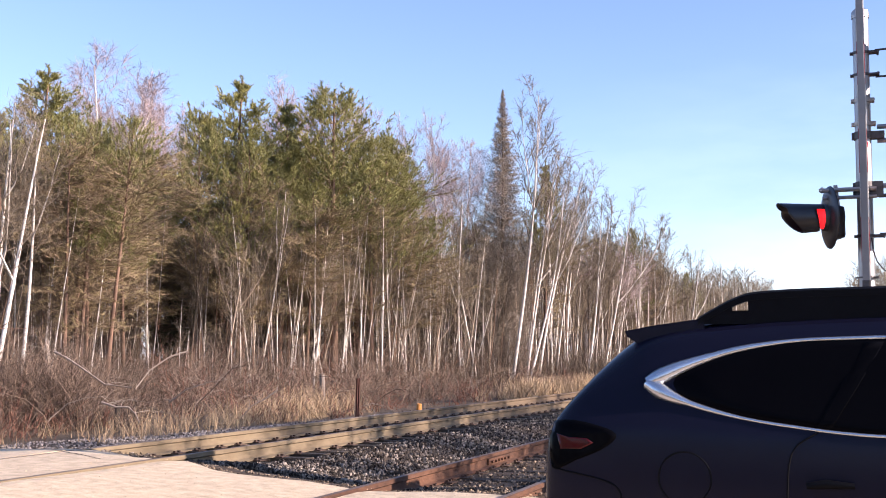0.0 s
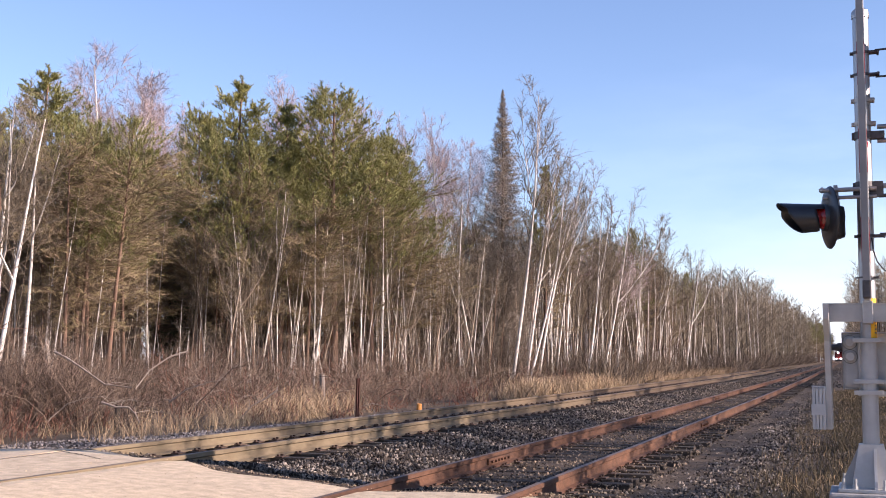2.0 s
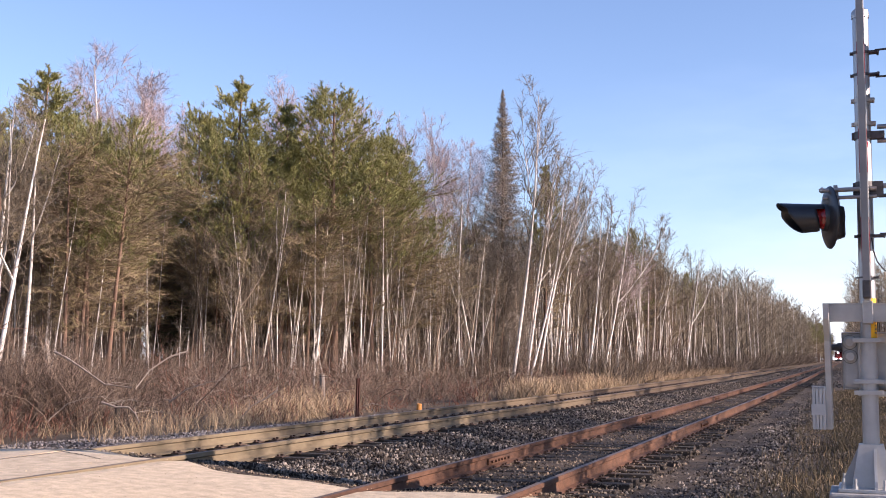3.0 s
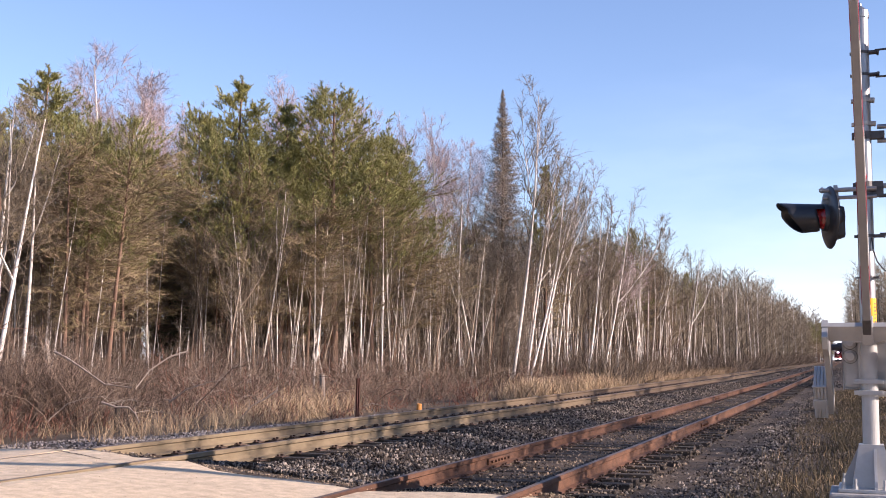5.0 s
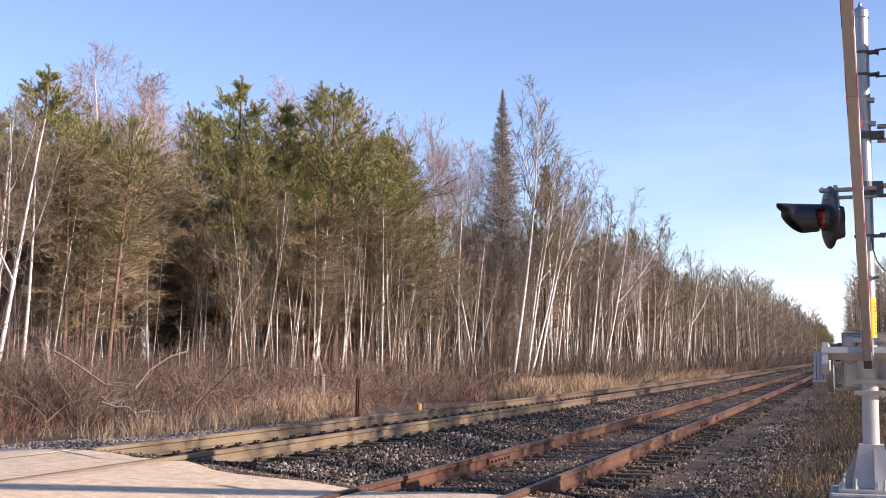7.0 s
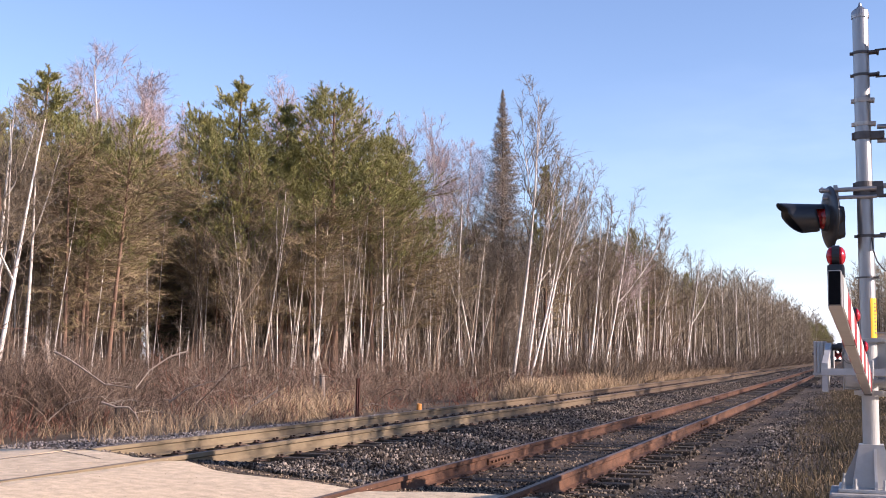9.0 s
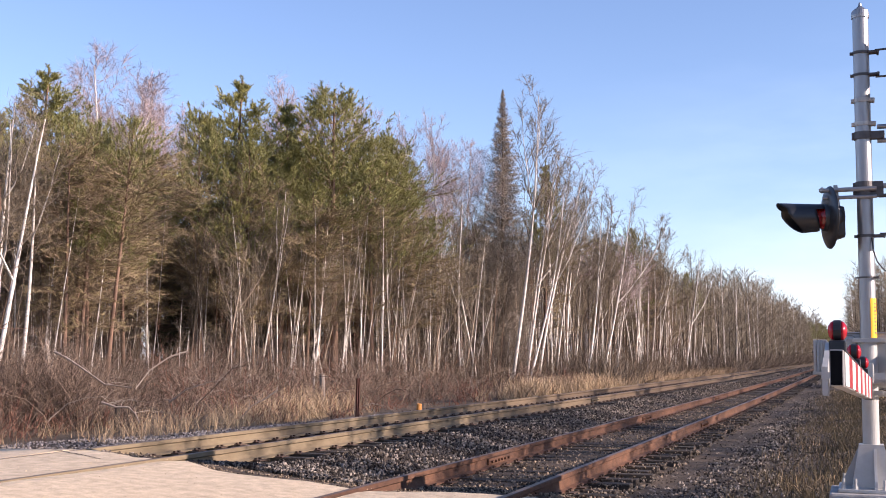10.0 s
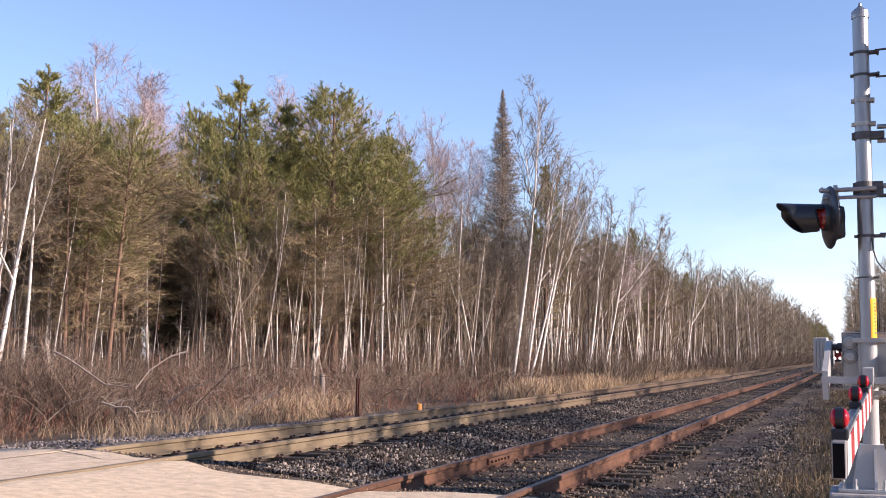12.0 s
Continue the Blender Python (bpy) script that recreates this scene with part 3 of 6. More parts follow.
def shoot(buf, p, d, length, n, rnd, needle=0.155, w=0.0138, mi=0):
    """A brush of needles round the end of a pine shoot."""
    for _ in range(n):
        e = d + Vector((rnd.gauss(0, 0.55), rnd.gauss(0, 0.55), rnd.gauss(0.1, 0.5)))
        buf.twig(p + d * (length * rnd.random()), e.normalized() * needle * rnd.uniform(0.6, 1.2), w, mi)


def make_pine(h, r, seed, crown=0.5, reach=0.2, lean=0.0, lower=34, whorls=15, shoots=14, crook=0.14, olive=0.35, top=0.16, lumpy=0.5):
    """Red-barked pine: dead twiggy branches below, whorls of upturned green shoots above."""
    rnd = random.Random(seed)
    tb, db, nb = Buf(seed), Buf(seed), Buf(seed)
    tp = trunk_pts(h, lean, crook, rnd)
    tb.tube(tp, [r * (1 - 0.88 * k / 10) + 0.008 for k in range(11)], 8)
    for i in range(lower):
        t = 0.20 + (crown - 0.12) * ((i + rnd.random()) / lower) ** 0.6
        length = h * reach * rnd.uniform(0.5, 1.2) * (0.5 + 0.6 * t / crown)
        az = rnd.uniform(0, 6.28)
        lp = curve_pts(along(tp, min(t, 0.97)), az, rnd.uniform(-0.15, 0.45), length, 0.3, 3, rnd)
        db.tube(lp, [0.018, 0.014, 0.009, 0.004], 3)
        for _ in range(9):
            sp = offshoot(lp, rnd.uniform(0.25, 1.0), length * rnd.uniform(0.2, 0.45), rnd, 0.45, 0.0)
            db.tube(sp, [0.008, 0.004], 3)
            spray(db, sp, 9, (sp[1] - sp[0]).length * 0.8 + 0.1, 0.0078, rnd, 0.55, 0.0)
            if rnd.random() < olive * t / crown:
                d = (sp[1] - sp[0]).normalized()
                for q in (0.45, 0.75, 1.0):
                    shoot(nb, sp[0].lerp(sp[1], q), d, 0.2, 9, rnd, 0.15, 0.0115, 1)
    for k in range(whorls):
        s = (k + rnd.uniform(0.2, 0.8)) / whorls
        t = crown + (0.97 - crown) * s
        full = 1.0 - (1.0 - top) * s ** 1.6
        for b in range(rnd.randint(5, 6)):
            length = h * reach * full * (1.1 - lumpy * rnd.random())
            az = rnd.uniform(0, 6.28)
            lp = curve_pts(along(tp, t), az, rnd.uniform(0.0, 0.45) + 0.45 * s, length, 0.6, 3, rnd)
            db.tube(lp, [0.020, 0.016, 0.011, 0.005], 3)
            n = max(4, int(shoots * (0.35 + 0.65 * full)))
            for j in range(n):
                q = 0.15 + 0.85 * ((j + rnd.random()) / n) ** 0.8
                sp = offshoot(lp, q, min(0.6, length * 0.34) * rnd.uniform(0.4, 1.1), rnd, 0.6, 0.35)
                d = (sp[1] - sp[0]).normalized()
                d = (d + Vector((0, 0, 0.5))).normalized()
                shoot(nb, sp[1] - d * 0.12, d, 0.26, 19, rnd)
    for _ in range(4):
        d = Vector((rnd.gauss(0, 0.16), rnd.gauss(0, 0.16), 1)).normalized()
        shoot(nb, tp[-1] - d * 0.35, d, 0.55, 26, rnd, 0.13)
    return tb, db, nb


def make_dead_spire(h, r, seed, branches=1500):
    """Slim dead conifer, a dense cone of grey twigs."""
    rnd = random.Random(seed)
    tb, cb = Buf(seed), Buf(seed)
    tp = trunk_pts(h, 0.0, 0.05, rnd)
    tb.tube(tp, [r * (1 - 0.93 * k / 10) + 0.006 for k in range(11)], 8)
    for i in range(branches):
        t = 0.04 + 0.955 * ((i + rnd.random()) / branches) ** 0.9
        length = min(0.02 + 0.20 * h * (1 - t), 0.125 * h) * rnd.uniform(0.6, 1.15)
        if t < 0.28:
            length *= 0.55 + 0.45 * t / 0.28
        az = rnd.uniform(0, 6.28)
        lp = curve_pts(along(tp, t), az, rnd.uniform(-0.3, 0.6), length, 0.3, 2, rnd)
        cb.tube(lp, [0.010, 0.007, 0.004], 3)
        spray(cb, lp, 42, 0.06 + length * 0.33, 0.0078, rnd, 0.8, 0.05)
    return tb, cb


def make_young_spruce(h, seed):
    rnd = random.Random(seed)
    tb, nb = Buf(seed), Buf(seed)
    tp = trunk_pts(h, 0, 0.03, rnd)
    tb.tube(tp, [0.05 * (1 - 0.9 * k / 10) + 0.004 for k in range(11)], 6)
    for i in range(80):
        t = 0.06 + 0.92 * (i + rnd.random()) / 80
        length = 0.1 + h * 0.26 * (1 - t) * rnd.uniform(0.7, 1.1)
        az = rnd.uniform(0, 6.28)
        lp = curve_pts(along(tp, t), az, rnd.uniform(-0.2, 0.2), length, 0.15, 2, rnd)
        tb.tube(lp, [0.012, 0.008, 0.004], 3)
        spray(nb, lp, 60, 0.2, 0.009, rnd, 0.7, 0.0)
    return tb, nb


class Kind:
    """A tree template: its meshes are built once and shared by every tree of the kind."""

    def __init__(self, name, category, label, group, bufs, height):
        self.name, self.category, self.label, self.group, self.h = name, category, label, group, height
        self.meshes = [(pname, buf.mesh(pname, [material], smooth)) for pname, buf, material, smooth in bufs]

    def plant(self, x, y, height=None, turn=0.0, tilt=(0, 0), label="", wide=1.0):
        s = (height or self.h) / self.h
        root = tagged(new(self.name), label or self.label, self.category, self.group)
        root.matrix_basis = pose(x, y, land_z(x, y) - 0.05, tilt[0], tilt[1], 0) @ pose(0, 0, 0, 0, 0, turn) @ Matrix.Diagonal((s * wide, s * wide, s, 1))
        for pname, me in self.meshes:
            ob = new(pname, me)
            ob.parent = root
        return root


def bare(name, category, label, group, bark, limb, twig, **k):
    tb, cb = make_bare_tree(**k)
    kind = Kind(name, category, label, group, [("trunk", tb, bark, True), ("crown", cb, twig, False)], k["h"])
    kind.meshes[0][1].materials.append(limb)
    return kind


BIRCH = [bare("birch_tree", "birch tree", "leafless white-barked paper birch at the edge of the woods", "birches at the wood's edge", M_BIRCH, M_BARK, M_TWIG, h=12.0,
              r=0.080, seed=100 + i, start=0.40, limbs=17, reach=0.20, lean=0.0, crook=0.14 + 0.07 * i, forks=1 + i % 2, sub=8, fine=7) for i in range(4)]
ASPEN = [bare("aspen_tree", "aspen tree", "tall leafless aspen with pale upper limbs in the woods", "tall aspens", M_BIRCH, M_PALEBARK, M_ASPEN_TWIG, h=17.0,
              r=0.12, seed=200 + i, start=0.46, limbs=30, reach=0.25, el=(0.55, 1.05), crook=0.25, forks=2, sub=12, fine=11) for i in range(3)]
ALDER = [bare("bare_tree", "bare tree", "slender leafless grey-brown tree in the woods", "leafless trees of the woods", M_BARK, M_BARK, M_TWIG, h=11.0,
              r=0.075, seed=300 + i, start=0.24 + 0.05 * i, limbs=28, reach=0.2, el=(0.3, 1.0), crook=0.25, forks=i % 3, sub=8, fine=8, tw=1.1) for i in range(5)]
SAPLING = [bare("sapling", "sapling", "pale spreading leafless sapling in front of the woods", "saplings at the wood's edge", M_PALEBARK, M_PALEBARK, M_TWIG, h=7.0,
                r=0.05, seed=350 + i, start=0.22, limbs=15, reach=0.30, el=(0.55, 1.05), crook=0.25, forks=2, sub=6, fine=6) for i in range(3)]


def pine_kind(seed, **k):
    tb, db, nb = make_pine(seed=seed, **k)
    kind = Kind("pine_tree", "pine tree", "red-barked pine with dead lower twigs and a green crown", "pines in the woods",
                [("trunk", tb, M_PINEBARK, True), ("lower_crown", db, M_DEADTWIG, False), ("crown", nb, M_NEEDLE, False)], k["h"])
    kind.meshes[2][1].materials.append(M_OLIVE)
    return kind


PINE = [pine_kind(400, h=14.0, r=0.13, crown=0.48, reach=0.21, whorls=16, shoots=25, lower=30, olive=0.85, top=0.28),
        pine_kind(401, h=14.0, r=0.12, crown=0.52, reach=0.17, whorls=15, shoots=20, lower=30, olive=0.75, top=0.14, lumpy=0.7),
        pine_kind(402, h=14.0, r=0.14, crown=0.44, reach=0.23, whorls=15, shoots=23, lower=34, olive=1.0, top=0.28),
        pine_kind(403, h=13.0, r=0.10, crown=0.76, reach=0.19, whorls=7, shoots=11, lower=84, olive=0.45)]
tb, cb = make_dead_spire(17.0, 0.16, 500)
SPIRE = Kind("dead_spruce", "conifer", "tall slim dead conifer bristling with grey-brown twigs", "", [("trunk", tb, M_BARK, True), ("crown", cb, M_SPIRE, False)], 17.0)
tb, nb = make_young_spruce(5.0, 600)
SPRUCE = Kind("young_spruce", "spruce tree", "small dark green spruce in the understorey", "young spruces", [("trunk", tb, M_BARK, True), ("crown", nb, M_NEEDLE2, False)], 5.0)

# the trees that stand out along the edge of the woods
BIRCH[1].plant(-27.6, 31.0, 10.5, 20, (0, 2), wide=1.35)
BIRCH[0].plant(-27.9, 32.4, 9.6, 80, (0, 3), wide=1.3)
BIRCH[2].plant(-26.3, 29.2, 9.6, 0, (0, 13), wide=1.35, label="white paper birch leaning out from the edge of the woods")
PINE[3].plant(-28.1, 35.0, 10.8, 40, (0, 2), wide=1.15)
PINE[3].plant(-26.9, 36.0, 11.0, 200, (0, 3), wide=1.15)
PINE[3].plant(-33.6, 41.5, 11.5, 100)
PINE[2].plant(-31.5, 44.5, 11.5, 20)
PINE[3].plant(-32.3, 36.8, 10.5, 150, wide=1.3)
PINE[3].plant(-30.0, 38.2, 10.8, 260, wide=1.3)
PINE[3].plant(-24.0, 47.0, 9.5, 120, wide=1.2)
ASPEN[0].plant(-35.9, 47.1, 16.6, 0, wide=1.35)
ASPEN[1].plant(-36.7, 51.5, 15.8, 60, wide=1.25)
ASPEN[2].plant(-37.1, 54.9, 15.8, 130, wide=1.25)
ASPEN[0].plant(-38.5, 55.5, 16.0, 250)
PINE[1].plant(-33.4, 40.5, 14.6, 0, wide=1.6)
PINE[0].plant(-34.5, 38.0, 12.0, 90)
PINE[1].plant(-27.3, 46.6, 15.0, 30, wide=1.45)
PINE[1].plant(-26.4, 48.6, 14.3, 130, wide=1.4)
PINE[2].plant(-28.2, 44.6, 13.0, 250)
PINE[2].plant(-26.3, 45.0, 11.5, 10, wide=1.2)
PINE[2].plant(-25.0, 47.2, 11.0, 110)
PINE[0].plant(-23.7, 49.4, 14.6, 60, wide=1.5)
PINE[2].plant(-22.4, 51.0, 12.6, 170)
PINE[0].plant(-22.0, 52.5, 13.0, 300, wide=1.4)
PINE[2].plant(-24.2, 50.6, 11.5, 210)
SPIRE.plant(-18.6, 60.2, 17.0, 0)
for i, (x, y, h, w) in enumerate(((-36.0, 47, 11.0, 1.5), (-35.2, 49, 11.5, 1.5), (-33.6, 50, 11.5, 1.5), (-29.8, 47, 13.6, 1.4), (-28.6, 49, 12.5, 1.5), (-27.0, 50, 12.0, 1.5), (-26.0, 51, 12.5, 1.4), (-24.0, 53, 12.6, 1.4), (-22.5, 54, 12.0, 1.3), (-38.9, 44, 12.3, 1.6), (-37.9, 45, 12.0, 1.6), (-36.8, 46, 11.8, 1.5))):
    PINE[(2, 0, 2, 1)[i % 4]].plant(x, y, h, 50 * i, wide=w)
# spruces added as dark fill in place of the hollow's deep shade
for x, y, h in ((-30.6, 46.5, 7.0), (-31.8, 47.5, 7.5), (-31.2, 49.0, 8.5), (-33.0, 49.0, 8.0), (-32.4, 51.0, 9.0)):
    SPRUCE.plant(x, y, h, 40 * y)
BIRCH[3].plant(-17.6, 58.6, 16.0, 0, (0, 5), label="tall white paper birch with a forked top at the wood's edge")
BIRCH[1].plant(-17.5, 61.0, 13.5, 90, (0, 7))
BIRCH[0].plant(-17.2, 60.0, 12.5, 180, (0, 8))
BIRCH[2].plant(-16.9, 61.5, 12.0, 240, (0, 11))
BIRCH[0].plant(-16.6, 64.0, 11.5, 300, (0, 9))
BIRCH[1].plant(-16.4, 66.0, 12.0, 10, (0, 4))
BIRCH[3].plant(-16.9, 59.3, 11.0, 40, (0, 9))
BIRCH[2].plant(-17.6, 76.0, 8.0, 50, (0, 14))
PINE[1].plant(-17.2, 64.0, 13.2, 100)
for x, y, h, a, lean in ((-15.9, 69.0, 11.5, 30, 8), (-15.6, 72.0, 12.0, 110, 11), (-15.4, 83.0, 11.5, 260, 5), (-15.0, 106.0, 11.0, 150, 7)):
    BIRCH[a % 4].plant(x, y, h, a, (0, lean))
ALDER[0].plant(-16.0, 77.9, 12.6, 0)
ALDER[1].plant(-16.3, 80.5, 11.0, 90)
PINE[3].plant(-16.8, 91.8, 12.2, 0)
ALDER[2].plant(-15.9, 95.9, 13.2, 0)
ALDER[3].plant(-15.4, 113.6, 12.2, 0)
for i, (x, y, h) in enumerate(((-17.0, 88.0, 10.5), (-17.4, 124.0, 11.0), (-18.5, 500.0, 17.0), (-17.5, 560.0, 18.0), (-18.5, 620.0, 20.0), (-18.5, 690.0, 21.0), (-19.5, 650.0, 21.0), (-19.0, 760.0, 22.0))):
    PINE[i % 3].plant(x, y, h, 77 * i, wide=1.5)
ASPEN[1].plant(-21.2, 56.8, 13.8, 0)
ASPEN[2].plant(-24.3, 59.7, 14.6, 80)
ASPEN[0].plant(-21.2, 61.7, 13.8, 150)
ASPEN[1].plant(-26.5, 58.1, 15.4, 210)
ASPEN[2].plant(-30.5, 55.3, 16.4, 10)
ASPEN[0].plant(-28.8, 58.7, 16.6, 300)


def wood_edge(y):
    return lerp_table(y, [(0, -30), (30, -29.5), (40, -27), (48, -23.5), (56, -19.5), (64, -16.5), (80, -15.5), (400, -14.5)]) + bend(y)


def pale_stems():
    """Slender white birches along the front of the pines, and beyond the dead conifer."""
    rnd = random.Random(55)
    for i in range(36):
        y = 43.5 + 15 * (i + rnd.random()) / 36
        BIRCH[i % 4].plant(wood_edge(y) - rnd.uniform(-0.5, 1.6), y, rnd.uniform(6.0, 10.0), rnd.uniform(0, 360), (rnd.gauss(0, 5), rnd.gauss(2, 5)), wide=rnd.uniform(0.55, 0.9))
    for i in range(8):
        y = 60 + 26 * (i + rnd.random()) / 8
        BIRCH[i % 4].plant(wood_edge(y) - rnd.uniform(0.0, 3.0), y, rnd.uniform(8.0, 11.0), rnd.uniform(0, 360), (rnd.gauss(0, 3), rnd.gauss(4, 4)), wide=rnd.uniform(0.7, 1.1))
    for i in range(14):
        y = 41 + 20 * (i + rnd.random()) / 14
        x = wood_edge(y) + rnd.uniform(-1.2, 0.9)
        if -0.72 < x / y < -0.645:
            continue
        SAPLING[i % 3].plant(x, y, rnd.uniform(5.0, 8.5), rnd.uniform(0, 360), (rnd.gauss(0, 3), rnd.gauss(2, 4)), wide=rnd.uniform(0.9, 1.2))


pale_stems()


def fill_woods():
    rnd = random.Random(77)
    taken = [o.matrix_basis.translation.copy() for o in scene.objects if o.name.split(".")[0] in ("birch_tree", "pine_tree", "aspen_tree", "bare_tree", "dead_spruce")]
    count, tries = 0, 0
    while count < 215 and tries < 6000:
        tries += 1
        y = 28 + 80 * rnd.random() ** 1.05
        depth = 18 * rnd.random() ** 1.3
        x = wood_edge(y) - depth
        if x < -0.93 * y - 3 or (y < 52 and -0.72 < x / y < -0.645 and rnd.random() < 0.75) or any((p.x - x) ** 2 + (p.y - y) ** 2 < 0.7 for p in taken):
            continue
        taken.append(Vector((x, y, 0)))
        k = rnd.random()
        turn = rnd.uniform(0, 360)
        tilt = (rnd.gauss(0, 2.2), rnd.gauss(1, 2.8))
        far = min(1.0, max(0.0, (y - 55) / 30))
        if k < (0.0 if x < -0.60 * y else 0.20 if y < 50 else 0.34 if y < 66 else 0.10):
            rnd.choice(BIRCH).plant(x, y, rnd.uniform(8, 11.5) - 1.5 * far, turn, tilt)
        elif k < 0.76:
            rnd.choice(ALDER).plant(x, y, rnd.uniform(7, 11.0) - 0.5 * far, turn, tilt)
        elif k < 0.78 + 0.16 * (1 - 0.2 * far):
            PINE[3 if rnd.random() < 0.6 else 0].plant(x, y, rnd.uniform(9, 12) - 1.0 * far, turn, (tilt[0] * 0.4, tilt[1] * 0.4))
        elif k < 0.96:
            rnd.choice(ASPEN).plant(x, y, rnd.uniform(11, 13.0) - 2.5 * far, turn, tilt)
        else:
            SPRUCE.plant(x - 2, y, rnd.uniform(3, 6.5), turn)
        count += 1


fill_woods()

# trees on the sunny side of the line, beyond the mast; their shade dapples the tracks
for i, (x, y, h) in enumerate(((6.2, 12.4, 4.6), (9.6, 13.2, 7.5), (7.5, 15.5, 6.5), (12.0, 16.5, 10.0), (8.0, 17.8, 7.0), (10.0, 21.2, 9.0), (9.0, 23.5, 8.0), (12.5, 26.0, 10.0), (8.2, 30.5, 8.0), (10.0, 39.5, 10.0), (9.5, 57.0, 10.0),
                               (8.5, 19.5, 8.5), (13.0, 23.0, 11.0), (9.5, 27.0, 9.0), (9.0, 47.0, 9.5), (10.5, 66.0, 11.0), (9.0, 84.0, 10.5))):
    (ALDER if i % 3 else ASPEN)[i % 3].plant(x, y, h, 70 * i)


def simple_tree(wood, twig, x, y, h, rnd, limbs, sprays, w, white):
    p = Vector((x, y, land_z(x, y) - 0.1))
    lean = Vector((rnd.gauss(0, 0.04), rnd.gauss(0, 0.04), 1.0)) * h
    wood.tube([p, p + lean * 0.5, p + lean], [0.09, 0.06, 0.02], 4, 0 if rnd.random() < white else 1)
    for _ in range(limbs):
        t = 0.97 - 0.85 * rnd.random() ** 1.1
        az = rnd.uniform(0, 6.28)
        length = h * 0.12 * (1.6 - 0.85 * t) * rnd.uniform(0.7, 1.3) + 0.3
        q = p + lean * t
        d = toward(az, rnd.uniform(0.4, 1.15)) * length
        twig.twig(q, d, w * 1.2)
        spray(twig, [q, q + d], sprays, length * 0.8, w, rnd, 0.5, 0.15)


def far_woods():
    """The woods deeper in and farther along the line, too dense and distant to count."""
    rnd = random.Random(88)
    wood, twig = Buf(88), Buf(89)
    for i in range(1500):
        right = i % 4 == 0
        y = (100 if not right else 112) + 500 * rnd.random() ** (1.5 if not right else 1.8)
        x = 3.2 - 2.0 * min(1.0, max(0.0, (y - 118) / 60)) + bend(y) + 15 * rnd.random() ** 1.5 if right else wood_edge(y) - 26 * rnd.random() ** 1.4
        simple_tree(wood, twig, x, y, rnd.uniform(0.78, 1.06) * (10.0 + 7.0 * min(1.0, max(0.0, (y - 115) / 90)) + 2.0 * min(1.0, max(0.0, (y - 220) / 100))), rnd, 22, 10, 0.012 + 0.00006 * y, 0.14)
    for i in range(260):
        y = 520 + 560 * rnd.random()
        x = (1.5 + 14 * rnd.random() if i % 4 == 0 else -12.0 - 16 * rnd.random()) + bend(y)
        simple_tree(wood, twig, x, y, rnd.uniform(19.0, 24.0) if x < -8 else rnd.uniform(13, 17), rnd, 22, 9, 0.07, 0.1)
    for i in range(70):
        y = 1080 + 120 * rnd.random()
        simple_tree(wood, twig, -46 + 70 * rnd.random(), y, rnd.uniform(11.0, 17.0), rnd, 26, 10, 0.12, 0.0)
    for i in range(520):
        y = 26 + 90 * rnd.random()
        x = wood_edge(y) - 16 - 16 * rnd.random()
        if x < -1.0 * y - 8:
            continue
        simple_tree(wood, twig, x, y, rnd.uniform(8.0, 11.0), rnd, 18, 8, 0.024, 0.1)
    tagged(wood.build("far_woods", [M_BIRCH, M_SHADED_STEM]), "distant leafless trunks lining the railway", "woods", kind="stuff")
    tagged(twig.build("far_twigs", [M_TWIG]), "distant haze of brown twigs lining the railway", "woods", kind="stuff")
    wood, twig = Buf(92), Buf(93)
    for i in range(216):
        y = 16 + 85 * rnd.random() if i < 36 else 62 + 380 * rnd.random() ** 1.2
        x = lerp_table(y, [(0, 9), (40, 8), (90, 9), (140, 5.5), (300, 4.5)]) + bend(y) + 14 * rnd.random()
        simple_tree(wood, twig, x, y, rnd.uniform(6.5, 11.0), rnd, 26, 11, 0.035, 0.2)
    low = Buf(94)
    for i in range(2600):
        right = i % 4 == 0
        y = 62 + 420 * rnd.random() ** 1.7
        x = (3.5 + 8 * rnd.random() if right else -13.4 - 9 * rnd.random() ** 1.5) + bend(y)
        h = rnd.uniform(0.8, 2.4) * (1 + 0.004 * y)
        p = Vector((x, y, land_z(x, y)))
        for _ in range(16):
            az = rnd.uniform(0, 6.28)
            low.twig(p + Vector((rnd.gauss(0, 0.6), rnd.gauss(0, 0.6), 0)), toward(az, rnd.uniform(0.3, 1.4)) * h * rnd.uniform(0.5, 1.1), 0.012 + 0.0001 * y)
    tagged(low.build("far_undergrowth", [M_TANGLE]), "brown brush at the foot of the distant woods", "undergrowth", kind="stuff")
    tagged(wood.build("woods_opposite", [M_BIRCH, M_BARK]), "leafless woods on the sunny side of the railway", "woods", kind="stuff")
    tagged(twig.build("twigs_opposite", [M_TWIG]), "brown twigs of the woods on the sunny side", "woods", kind="stuff")
    wood, twig = Buf(90), Buf(91)
    for i in range(240):
        a = rnd.uniform(2.9, 6.6)
        d = rnd.uniform(38, 60)
        simple_tree(wood, twig, d * math.cos(a), d * math.sin(a), rnd.uniform(8.0, 12.0), rnd, 18, 10, 0.04, 0.2)
    tagged(wood.build("woods_behind", [M_BIRCH, M_BARK]), "leafless woods on the other side of the road", "woods", kind="stuff")
    tagged(twig.build("twigs_behind", [M_TWIG]), "brown twigs of the woods across the road", "woods", kind="stuff")


far_woods()


